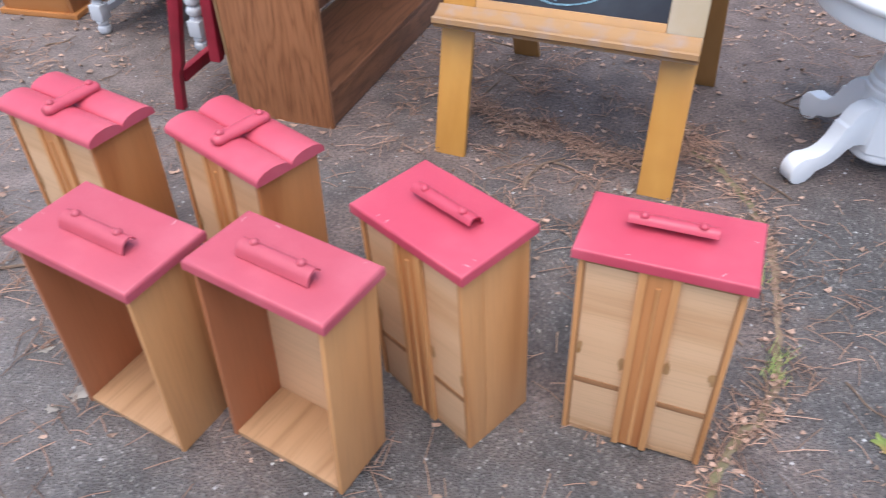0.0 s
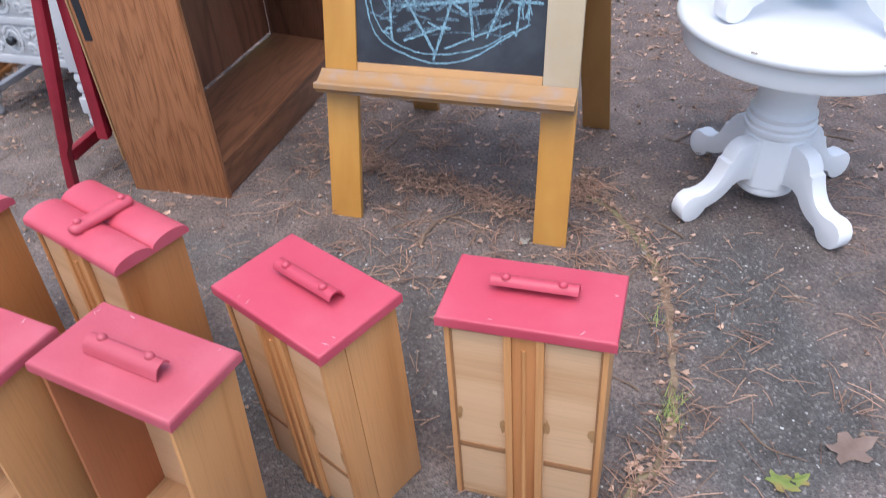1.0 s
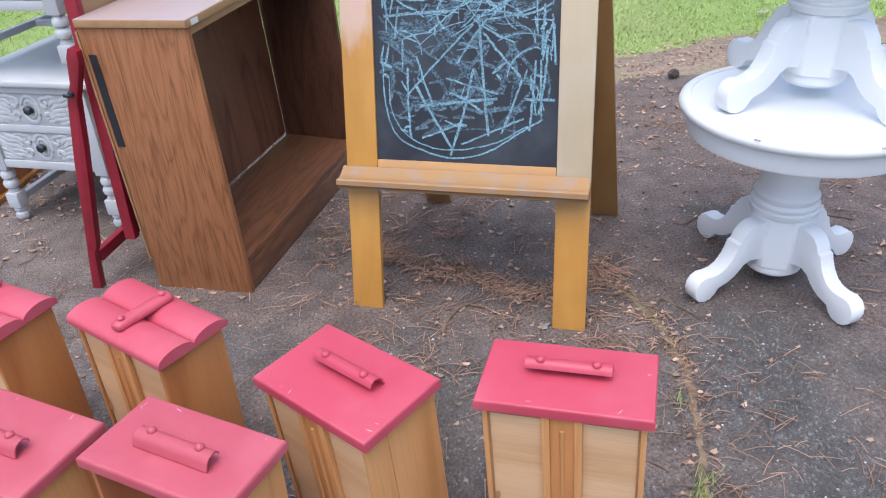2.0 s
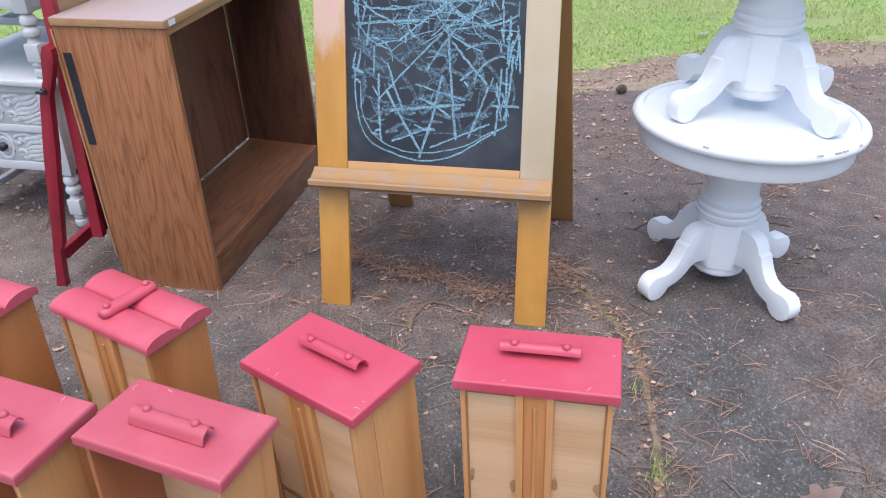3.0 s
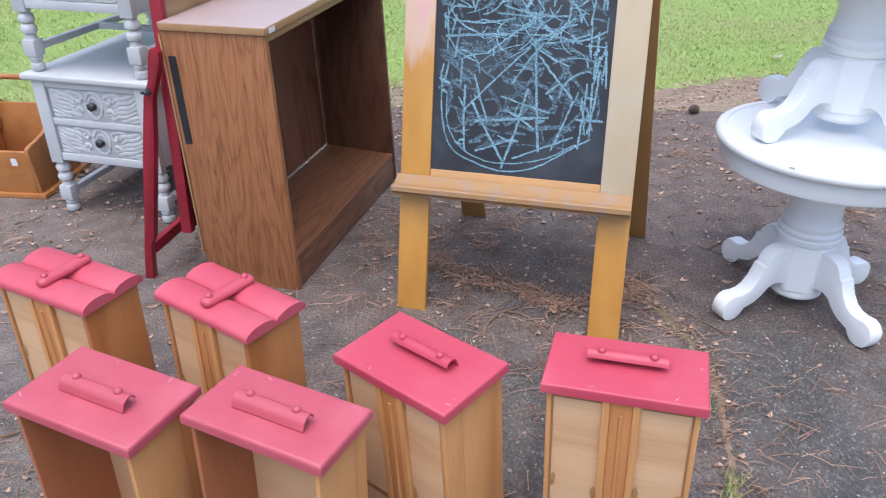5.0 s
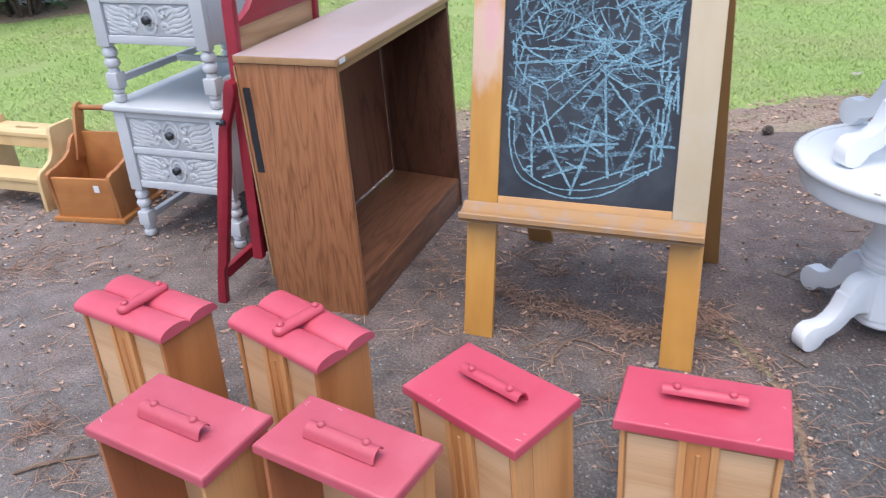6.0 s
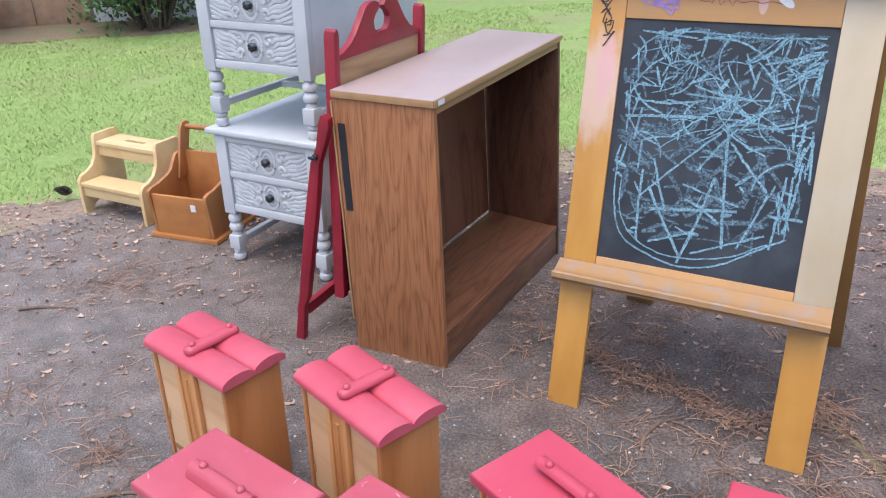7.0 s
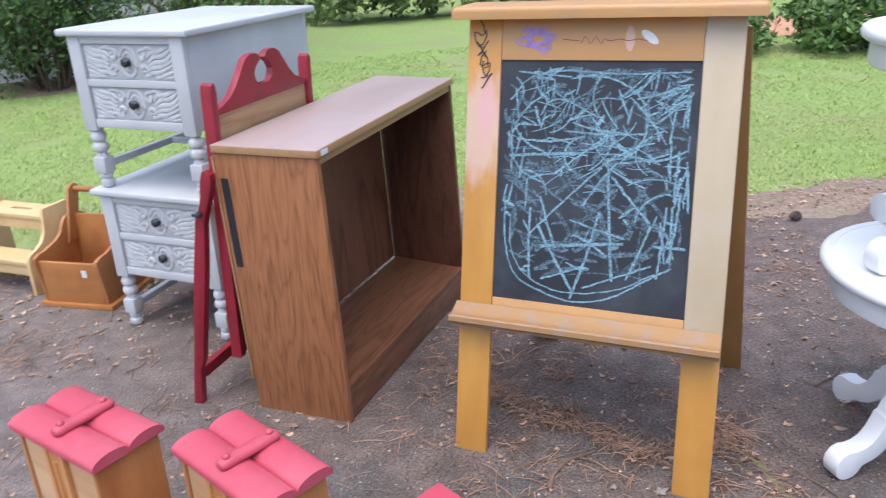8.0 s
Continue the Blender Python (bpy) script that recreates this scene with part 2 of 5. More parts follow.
# same laminate as M_OAK, darkened to hold the shade inside the bookcase
M_OAKSHADED = oak("shaded_oak_laminate", (0.085, 0.036, 0.021), (0.135, 0.058, 0.033), (0.15, 0.066, 0.038), rings=7.0, bands=12.0, pores=0.8)
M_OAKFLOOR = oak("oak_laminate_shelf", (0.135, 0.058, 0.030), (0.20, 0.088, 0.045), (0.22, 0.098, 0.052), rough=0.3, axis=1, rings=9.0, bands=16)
# oak paled and greyed so the colour itself carries the sky's sheen
M_OAKTOP = mat("sky_sheen_oak_top", (0.37, 0.275, 0.25), (0.45, 0.35, 0.325), 10, (1, 0.1, 1), rough=0.42, bump=0.02, c3=(0.47, 0.39, 0.37), c3_scale=3, c3_amount=0.4, coat=0.1)
M_EDGE = mat("tan_edge_band", (0.36, 0.20, 0.09), (0.48, 0.29, 0.14), 25, (1, 0.1, 1), rough=0.5, bump=0.1)
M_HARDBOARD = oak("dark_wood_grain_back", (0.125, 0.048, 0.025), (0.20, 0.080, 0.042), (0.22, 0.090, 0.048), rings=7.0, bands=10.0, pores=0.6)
M_TAPE = mat("black_tape", (0.012, 0.013, 0.018), (0.025, 0.026, 0.032), 20, rough=0.5, bump=0.1)
M_STICKER = mat("white_sticker", (0.72, 0.72, 0.72), (0.8, 0.8, 0.8), 40, rough=0.6, bump=0.05)
M_HONEY = mat("honey_pine", (0.40, 0.155, 0.045), (0.54, 0.24, 0.075), 10, (0.1, 1, 1), rough=0.35, bump=0.06, c3=(0.25, 0.08, 0.03), c3_scale=7, c3_amount=0.6)
M_HONEYEND = mat("honey_pine_end", (0.34, 0.13, 0.045), (0.48, 0.21, 0.07), 10, (1, 1, 0.1), rough=0.35, bump=0.06, c3=(0.22, 0.075, 0.03), c3_scale=8, c3_amount=0.6)
M_RAWPINE = mat("raw_pine", (0.62, 0.43, 0.20), (0.74, 0.56, 0.30), 10, (0.1, 1, 1), rough=0.5, bump=0.06, c3=(0.52, 0.32, 0.13), c3_scale=8, c3_amount=0.5)
M_NEEDLE = mat("dry_pine_needle", (0.15, 0.080, 0.055), (0.42, 0.265, 0.180), 5, rough=0.7, bump=0.0, randomize=0.5)
M_DRYLEAF = mat("dry_leaf", (0.22, 0.125, 0.085), (0.54, 0.38, 0.28), 25, rough=0.7, bump=0.3, randomize=0.5)
M_CHIP = mat("pale_stone_chip", (0.26, 0.25, 0.24), (0.50, 0.49, 0.47), 60, rough=0.8, bump=0.2, randomize=0.4)
M_TWIG = mat("twig_bark", (0.13, 0.085, 0.055), (0.24, 0.165, 0.115), 50, rough=0.85, bump=0.5)
M_PALELEAF = mat("pale_leaf", (0.38, 0.33, 0.28), (0.60, 0.56, 0.50), 30, rough=0.7, bump=0.3)
M_GREENLEAF = mat("yellow_green_leaf", (0.22, 0.34, 0.08), (0.50, 0.50, 0.16), 25, rough=0.5, bump=0.2, c3=(0.45, 0.22, 0.1), c3_scale=30, c3_amount=0.7)
M_MAPLE = mat("brown_leaf", (0.29, 0.20, 0.16), (0.42, 0.31, 0.26), 30, rough=0.6, bump=0.3)
M_CONE = mat("pine_cone_scale", (0.06, 0.048, 0.04), (0.15, 0.115, 0.09), 60, rough=0.8, bump=0.3)
M_SIDING = mat("white_siding", (0.66, 0.67, 0.68), (0.74, 0.75, 0.76), 5, (0.2, 1, 1), rough=0.55, bump=0.05)
M_BRICK = mat("tan_foundation_block", (0.34, 0.20, 0.13), (0.46, 0.31, 0.21), 12, rough=0.9, bump=0.4, c3=(0.52, 0.22, 0.12), c3_scale=2.2, c3_amount=0.8)
M_MORTAR = mat("mortar", (0.42, 0.38, 0.33), (0.5, 0.46, 0.41), 30, rough=0.9, bump=0.4)
M_ROOF = mat("grey_shingle", (0.08, 0.08, 0.085), (0.14, 0.14, 0.145), 30, rough=0.9, bump=0.5)
M_LEAF = mat("bush_leaf", (0.05, 0.10, 0.03), (0.11, 0.19, 0.06), 4, rough=0.5, bump=0.0, randomize=0.45)
M_SHRUB = mat("shrub_leaf", (0.06, 0.12, 0.03), (0.15, 0.24, 0.06), 2, rough=0.55, bump=0.0, randomize=0.4)
M_TALL = mat("tall_shrub_leaf", (0.13, 0.20, 0.07), (0.27, 0.36, 0.14), 1.5, rough=0.6, bump=0.0, c3=(0.36, 0.33, 0.20), c3_scale=0.6, c3_amount=0.5, randomize=0.3)
M_BARK = mat("bush_stem", (0.06, 0.04, 0.03), (0.13, 0.09, 0.065), 40, rough=0.9, bump=0.5)
M_CLAY = mat("red_clay", (0.42, 0.20, 0.115), (0.58, 0.32, 0.20), 6, rough=0.95, bump=0.4)
M_VERGE = mat("verge_soil", (0.17, 0.12, 0.092), (0.36, 0.27, 0.205), 45, rough=0.95, bump=0.7, c3=(0.22, 0.23, 0.10), c3_scale=4, c3_amount=0.7)
M_MULCH = mat("brown_mulch", (0.17, 0.12, 0.08), (0.28, 0.20, 0.13), 40, rough=0.95, bump=0.7, c3=(0.15, 0.20, 0.07), c3_scale=3, c3_amount=0.9)


def smear(m, centre, size, colour, amount, grain):
    """A soft rubbed-in patch about one place of a board, broken up along the grain."""
    n, k = m.node_tree.nodes, m.node_tree.links
    b = n["Principled BSDF"]
    co = n.new("ShaderNodeTexCoord")
    mp = n.new("ShaderNodeMapping")
    mp.vector_type = "TEXTURE"
    mp.inputs["Location"].default_value, mp.inputs["Scale"].default_value = centre, size
    k.new(co.outputs["Object"], mp.inputs[0])
    ln = n.new("ShaderNodeVectorMath")
    ln.operation = "LENGTH"
    k.new(mp.outputs[0], ln.inputs[0])
    mp2 = n.new("ShaderNodeMapping")
    mp2.inputs["Scale"].default_value = (1, 1, 0.22)
    k.new(co.outputs["Object"], mp2.inputs[0])
    t = n.new("ShaderNodeTexNoise")
    t.inputs["Scale"].default_value, t.inputs["Detail"].default_value = grain, 5
    k.new(mp2.outputs[0], t.inputs["Vector"])
    add = n.new("ShaderNodeMath")
    add.operation = "MULTIPLY_ADD"
    add.inputs[1].default_value = 0.9
    k.new(t.outputs["Fac"], add.inputs[0])
    k.new(ln.outputs["Value"], add.inputs[2])
    r = n.new("ShaderNodeMapRange")
    r.inputs[1].default_value, r.inputs[2].default_value, r.inputs[3].default_value, r.inputs[4].default_value = 1.0, 1.5, amount, 0.0
    k.new(add.outputs[0], r.inputs[0])
    x = n.new("ShaderNodeMixRGB")
    k.new(r.outputs[0], x.inputs[0])
    k.new(b.inputs["Base Color"].links[0].from_socket, x.inputs[1])
    x.inputs[2].default_value = (*colour, 1)
    k.new(x.outputs[0], b.inputs["Base Color"])


smear(M_SMEARED, (0.010, 0.222, 0.825), (0.075, 0.3, 0.150), (0.64, 0.46, 0.37), 0.8, 40)
smear(M_SMEARED, (0.024, 0.237, 0.872), (0.026, 0.3, 0.095), (0.66, 0.36, 0.36), 0.7, 60)


# ---- mesh helpers ----
def finish(ob, smooth=False):
    if smooth:
        ob.data.shade_smooth()
        ob.data.set_sharp_from_angle(angle=radians(38))
    return ob


def part(name, bm, material, parent=None, label="", smooth=True):
    """Links a bmesh as one mesh object, under a thing or a part where one is given."""
    me = bpy.data.meshes.new(name)
    bmesh.ops.recalc_face_normals(bm, faces=bm.faces)
    bm.to_mesh(me)
    bm.free()
    me.materials.append(material)
    ob = new(name, me)
    ob.parent = parent
    finish(ob, smooth)
    return tagged(ob, label) if label else ob


def thing(name, m, label, category, group="", kind=""):
    ob = new(name)
    ob.empty_display_size = 0.05
    ob.matrix_world = m
    return tagged(ob, label, category, group, kind)


def box(x0, x1, y0, y1, z0, z1, bevel=0.002, into=None, seg=2):
    bm = bmesh.new()
    bmesh.ops.create_cube(bm, size=1)
    for v in bm.verts:
        v.co = Vector((x0 + (v.co.x + 0.5) * (x1 - x0), y0 + (v.co.y + 0.5) * (y1 - y0), z0 + (v.co.z + 0.5) * (z1 - z0)))
    if bevel:
        bmesh.ops.bevel(bm, geom=bm.edges[:], offset=bevel, segments=seg, affect="EDGES", profile=0.6, clamp_overlap=True)
    return join(into, bm)


def join(into, bm):
    if into is None:
        return bm
    me = bpy.data.meshes.new("join")
    bm.to_mesh(me)
    bm.free()
    into.from_mesh(me)
    bpy.data.meshes.remove(me)
    return into


def move(bm, m):
    bmesh.ops.transform(bm, matrix=m, verts=bm.verts[:])
    return bm


def lathe(profile, seg=28, into=None):
    """Turns (radius, height) pairs about z."""
    bm = bmesh.new()
    rings = [[bm.verts.new((r * math.cos(a), r * math.sin(a), z)) for a in (2 * math.pi * i / seg for i in range(seg))] for r, z in profile]
    for a, b in zip(rings, rings[1:]):
        for i in range(seg):
            bm.faces.new((a[i], a[(i + 1) % seg], b[(i + 1) % seg], b[i]))
    bm.faces.new(rings[0][::-1])
    bm.faces.new(rings[-1])
    return join(into, bm)


def slab(outline, thick, bevel=0.003, into=None):
    """A closed outline in x and z, as a board of that thickness about y = 0."""
    bm = bmesh.new()
    f = bm.faces.new([bm.verts.new((x, -thick / 2, z)) for x, z in outline])
    e = bmesh.ops.extrude_face_region(bm, geom=[f])
    for v in e["geom"]:
        if isinstance(v, bmesh.types.BMVert):
            v.co.y = thick / 2
    if bevel:
        rims = [ed for ed in bm.edges if abs(ed.verts[0].co.y - ed.verts[1].co.y) < 1e-6]
        bmesh.ops.bevel(bm, geom=rims, offset=bevel, segments=2, affect="EDGES", profile=0.6, clamp_overlap=True)
    return join(into, bm)


def tube(points, radii, seg=6, into=None):
    """A round bar along points."""
    bm = into if into is not None else bmesh.new()
    pts = [Vector(p) for p in points]
    rings = []
    for i, p in enumerate(pts):
        d = (pts[min(i + 1, len(pts) - 1)] - pts[max(i - 1, 0)]).normalized()
        u = d.orthogonal().normalized() if abs(d.z) > 0.95 else d.cross(Vector((0, 0, 1))).normalized()
        w = d.cross(u)
        r = radii[i] if isinstance(radii, (list, tuple)) else radii
        rings.append([bm.verts.new(p + r * (math.cos(a) * u + math.sin(a) * w)) for a in (2 * math.pi * j / seg for j in range(seg))])
    for a, b in zip(rings, rings[1:]):
        for j in range(seg):
            bm.faces.new((a[j], a[(j + 1) % seg], b[(j + 1) % seg], b[j]))
    bm.faces.new(rings[0][::-1])
    bm.faces.new(rings[-1])
    return bm


def ribbon(bm, pts, widths, y):
    """A flat chalk or pen stroke in the plane y."""
    n = len(pts)
    rows = []
    for i, (x, z) in enumerate(pts):
        ax, az = pts[max(i - 1, 0)]
        bx, bz = pts[min(i + 1, n - 1)]
        d = math.hypot(bx - ax, bz - az) or 1
        w = widths[i] if isinstance(widths, (list, tuple)) else widths
        nx, nz = -(bz - az) / d * w / 2, (bx - ax) / d * w / 2
        rows.append((bm.verts.new((x + nx, y, z + nz)), bm.verts.new((x - nx, y, z - nz))))
    for a, b in zip(rows, rows[1:]):
        bm.faces.new((a[0], a[1], b[1], b[0]))


def soup(name, verts, faces, material, label, category):
    """Very many small pieces as one object."""
    me = bpy.data.meshes.new(name)
    me.from_pydata(verts, [], faces)
    me.materials.append(material)
    return tagged(new(name, me), label, category, kind="stuff")


def smooth_path(knots, n):
    """Points along a Catmull-Rom line through knots."""
    k = [Vector((*p, 0)) if len(p) == 2 else Vector(p) for p in knots]
    k = [2 * k[0] - k[1]] + k + [2 * k[-1] - k[-2]]
    out = []
    for i in range(1, len(k) - 2):
        for j in range(n):
            t = j / n
            a, b, c, d = k[i - 1:i + 3]
            out.append(0.5 * (2 * b + (c - a) * t + (2 * a - 5 * b + 4 * c - d) * t * t + (3 * b - a - 3 * c + d) * t ** 3))
    return out + [k[-2]]


# ---- ground ----
def ground_z(x, y):
    """The asphalt sinks a few centimetres where the drawers stand."""
    t = max(0.0, min(1.0, (1.55 - y) / 0.55))
    u = max(0.0, min(1.0, (x + 0.32) / 0.24))
    return -0.053 * t * t * (3 - 2 * t) * (0.42 + 0.58 * u * u * (3 - 2 * u))


EDGE = smooth_path([(-9, 1.2), (-5, 1.9), (-3.2, 2.5), (-2.25, 3.05), (-1.4, 3.45), (-0.6, 3.75), (0.3, 3.87), (1.0, 3.68), (1.6, 3.56), (2.3, 3.75), (3.2, 3.75), (4.2, 3.6), (6, 3.4), (12, 3.0)], 24)


def edge_y(x):
    for a, b in zip(EDGE, EDGE[1:]):
        if a.x <= x <= b.x:
            return a.y + (b.y - a.y) * (x - a.x) / max(b.x - a.x, 1e-6)
    return 3.0


bm = bmesh.new()
bmesh.ops.create_grid(bm, x_segments=90, y_segments=90, size=1)
for v in bm.verts:
    v.co = Vector((math.copysign(abs(v.co.x) ** 2.2, v.co.x) * 300, 6 + math.copysign(abs(v.co.y) ** 2.2, v.co.y) * 300, 0))
    far = max(0.0, min(1.0, (v.co.y - 4.5) / 6))
    v.co.z = -0.03 + 0.025 * far * noise.noise(v.co * 0.4) - (0.2 if v.co.y < edge_y(v.co.x) - 0.9 and abs(v.co.x) < 12 and v.co.y > -8 else 0)
lawn = part("ground", bm, M_LAWN, smooth=True)
tagged(lawn, "green lawn with thin patches of bare brown soil", "ground", kind="structure")

bm = bmesh.new()
top = []
for p in EDGE:
    rag = 0.05 * noise.noise(p * 3) + 0.02 * noise.noise(p * 14)
    top.append(bm.verts.new((p.x, p.y + rag, -0.004)))
inner = [bm.verts.new((v.co.x, v.co.y - 0.09, 0)) for v in top]
skirt = [bm.verts.new((v.co.x, v.co.y + 0.03, -0.05)) for v in top]
levels = [inner]
for f in range(1, 41):
    levels.append([])
    for v in inner:
        yy = v.co.y + (-9 - v.co.y) * (f / 40) if v.co.y < 0.3 else (v.co.y + (0.2 - v.co.y) * f / 34 if f <= 34 else 0.2 - 9.2 * (f - 34) / 6)
        levels[-1].append(bm.verts.new((v.co.x, yy, ground_z(v.co.x, yy))))
for a, b in ((skirt, top), (top, inner), *zip(levels, levels[1:])):
    for i in range(len(a) - 1):
        bm.faces.new((a[i], a[i + 1], b[i + 1], b[i]))
road = part("driveway", bm, M_ASPHALT, smooth=True)
tagged(road, "old grey asphalt driveway strewn with pine straw", "driveway", kind="structure")


bm = bmesh.new()
rows = []
for p in EDGE:
    if -5 < p.x < 6:
        w_in = 0.20 + 0.16 * noise.noise(p * 2.3) + 0.04 * noise.noise(p * 11)
        w_out = 0.32 + 0.22 * noise.noise(p * 1.7 + Vector((5, 0, 0))) + 0.06 * noise.noise(p * 9)
        rows.append([bm.verts.new((p.x, p.y + o, zz)) for o, zz in ((-w_in, -0.002), (-0.4 * w_in, 0.006), (0.3 * w_out, -0.004), (w_out, -0.033))])
for a, b in zip(rows, rows[1:]):
    for j in range(3):
        bm.faces.new((a[j], b[j], b[j + 1], a[j + 1]))
tagged(part("soil_verge", bm, M_VERGE), "bare brown soil strewn with leaf bits along the lawn", "soil", kind="structure")


# ---- upright drawers ----
def pull(parent, paint, across):
    """Flat fronts: a strip bent over like a trough, open towards -y. Scalloped fronts: a rounded bar across the crests. Two round-headed screws."""
    bm = bmesh.new()
    if across:
        half, n = 0.064, 16
        prof = [(0.0155 * math.cos(a), 0.008 + 0.011 * math.sin(a)) for a in (2 * math.pi * i / n for i in range(n))]
    else:
        half = 0.071
        arc = [radians(6 + 14 * i) for i in range(12)]
        prof = [(0.019, 0.0), (0.021, 0.004)] + [(0.001 + (0.018 if math.cos(a) > 0 else 0.013) * math.cos(a), 0.008 + 0.0165 * math.sin(a)) for a in arc]
        prof += [(0.001 + (0.0155 if math.cos(a) > 0 else 0.0108) * math.cos(a), 0.008 + 0.0138 * math.sin(a)) for a in reversed(arc)]
        n = len(prof)
    rings = []
    for i in range(21):
        x = half * math.sin(math.pi * (i / 20 - 0.5)) if across else -half + 2 * half * i / 20
        k = 0.25 + 0.75 * math.sqrt(max(0.0, 1 - max(0.0, (abs(x) - half + 0.012) / 0.012) ** 2)) if across else 1.0
        rings.append([bm.verts.new((x, y * k, 0.008 + (z - 0.008) * k if across else z)) for y, z in prof])
    for a, b in zip(rings, rings[1:]):
        for j in range(n):
            bm.faces.new((a[j], a[(j + 1) % n], b[(j + 1) % n], b[j]))
    bm.faces.new(rings[0][::-1])
    bm.faces.new(rings[-1])
    h = part("handle", bm, paint, parent)
    for sx in (-0.046, 0.046):
        bm = lathe([(0.0078, 0.0), (0.0078, 0.002), (0.0064, 0.0048), (0.0035, 0.0066), (0.0004, 0.0072)], 12)
        part("screw", move(bm, Matrix.Translation((sx, 0.0, 0.0185 if across else 0.0243))), paint, h)
    return h


def drawer(x, y, top, turn, lean, w, d, scalloped, H, label, paint):
    t = thing("drawer", pose(x, y, top, lean[0], lean[1], turn) @ Matrix.Translation((0, 0, -H)), label, "drawer", "drawers standing on end")
    fr = 0.020
    ow, od = w - 0.022, d - 0.018
    z1 = H - fr
    a, b = ow / 2, od / 2
    th = 0.009
    # sides run the whole height, the thin bottom board lies in a groove on the -y side
    if label == L_BACK:
        part("side_board", box(-a, -a + th, -b, b, 0, z1, 0.0015), M_PINE, t)
        part("side_board", box(a - th, a, -b, -b + 0.047, 0, z1, 0.0012), M_PINE, t)
        part("side_board", box(a - th, a, -b + 0.0478, b, 0, z1, 0.0012), M_PINE, t)
    else:
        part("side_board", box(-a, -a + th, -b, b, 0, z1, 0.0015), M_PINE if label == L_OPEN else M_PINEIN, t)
        part("side_board", box(a - th, a, -b, b, 0, z1, 0.0015), M_PINESHADED if label == L_OPEN else M_PINEIN, t)
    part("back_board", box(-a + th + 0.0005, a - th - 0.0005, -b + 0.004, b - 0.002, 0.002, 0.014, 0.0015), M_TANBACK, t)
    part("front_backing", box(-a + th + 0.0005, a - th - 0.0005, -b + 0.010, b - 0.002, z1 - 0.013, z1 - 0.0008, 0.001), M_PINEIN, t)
    part("bottom_panel", box(-a + th * 0.4, a - th * 0.4, -b + 0.0045, -b + 0.0095, 0.001, z1 - 0.001, 0.0008), M_PLY, t)
    # centre guide: two rails, a stained channel between them and a pale bead along it
    for s in (-1, 1):
        xa, xb = sorted((s * 0.0195, s * 0.0325))
        part("guide_rail", box(xa, xb, -b - 0.006, -b + 0.0040, 0.003, z1 - 0.002, 0.0015), M_PINE, t)
    part("guide_channel", box(-0.0193, 0.0193, -b - 0.0025, -b + 0.0038, 0.004, z1 - 0.004, 0.001), M_PINEIN, t, "orange-stained channel board")
    part("runner_bead", tube([(0, -b - 0.0022, 0.012), (0, -b - 0.0022, z1 - 0.030)], 0.0040, 10), M_PINE, t, "rounded runner")
    for s in (-1, 1):
        xa, xb = sorted((s * (a - th), s * (a - th - 0.0035)))
        part("stained_edge", box(xa, xb, -b + 0.0022, -b + 0.0044, 0.004, z1 - 0.003, 0.0004), M_DARKWOOD, t)
    # darker groove strips and blobs of old glue
    for s in (-1, 1):
        xa, xb = sorted((s * 0.0345, s * (a - th - 0.0037)))
        zc = 0.150 if s < 0 else 0.138
        part("groove_strip", box(xa, xb, -b + 0.0030, -b + 0.0044, zc - 0.007, zc + 0.007, 0.0004), M_DARKWOOD, t)
        part("groove_strip", box(xa, xb, -b + 0.0030, -b + 0.0044, z1 - 0.014, z1 - 0.003, 0.0004), M_DARKWOOD, t)
        for k in range(2):
            cx, cz = s * (0.0375 if k == 0 else a - th - 0.006), random.uniform(0.19, 0.24)
            bm = bmesh.new()
            ring = [bm.verts.new((cx + s * 0.007 * math.cos(q) * random.uniform(0.6, 1.3), -b + 0.0030, cz + 0.017 * math.sin(q) * random.uniform(0.7, 1.3))) for q in (2 * math.pi * i / 14 for i in range(14))]
            ctr = bm.verts.new((cx, -b + 0.0018, cz))
            for i in range(14):
                bm.faces.new((ring[i], ring[(i + 1) % 14], ctr))
            part("glue_mark", bm, M_GLUE, t)
    if scalloped:
        prof = [(-d / 2, 0.0)]
        for c in (-d / 4, d / 4):
            prof += [(c - d / 4 * math.cos(q), 0.007 + 0.0175 * math.sin(q)) for q in (math.pi * i / 14 for i in range(15))]
        prof.append((d / 2, 0.0))
        bm = bmesh.new()
        ends = [[bm.verts.new((xx, yy, z1 + zz)) for yy, zz in prof] for xx in (-w / 2, -w / 2 + 0.002, w / 2 - 0.002, w / 2)]
        for e0, e1 in zip(ends, ends[1:]):
            for i in range(len(prof)):
                bm.faces.new((e0[i], e0[(i + 1) % len(prof)], e1[(i + 1) % len(prof)], e1[i]))
        bm.faces.new(ends[0][::-1])
        bm.faces.new(ends[-1])
        part("drawer_front", bm, paint, t, "double-scalloped raspberry painted front")
        h = pull(t, paint, True)
        h.matrix_local = pose(0.0, 0.0, z1 + 0.0222, 0, 0, 90)
    else:
        bm = box(-w / 2, w / 2, -d / 2, d / 2, z1, H, 0.0)
        rims = [e for e in bm.edges if e.verts[0].co.z > H - 0.001 and e.verts[1].co.z > H - 0.001]
        bmesh.ops.bevel(bm, geom=rims, offset=0.005 if label == L_BACK else 0.007, segments=4, affect="EDGES", profile=0.5)
        part("drawer_front", bm, paint, t, "raspberry painted front with rounded edges")
        for k in range(4):
            q = random.uniform(0.2, 0.9) * random.choice((-1, 1))
            nx, ny = (q * (w / 2 - 0.01), -d / 2 + 0.012) if k % 2 else (w / 2 - 0.014, q * (d / 2 - 0.014))
            nick = bmesh.new()
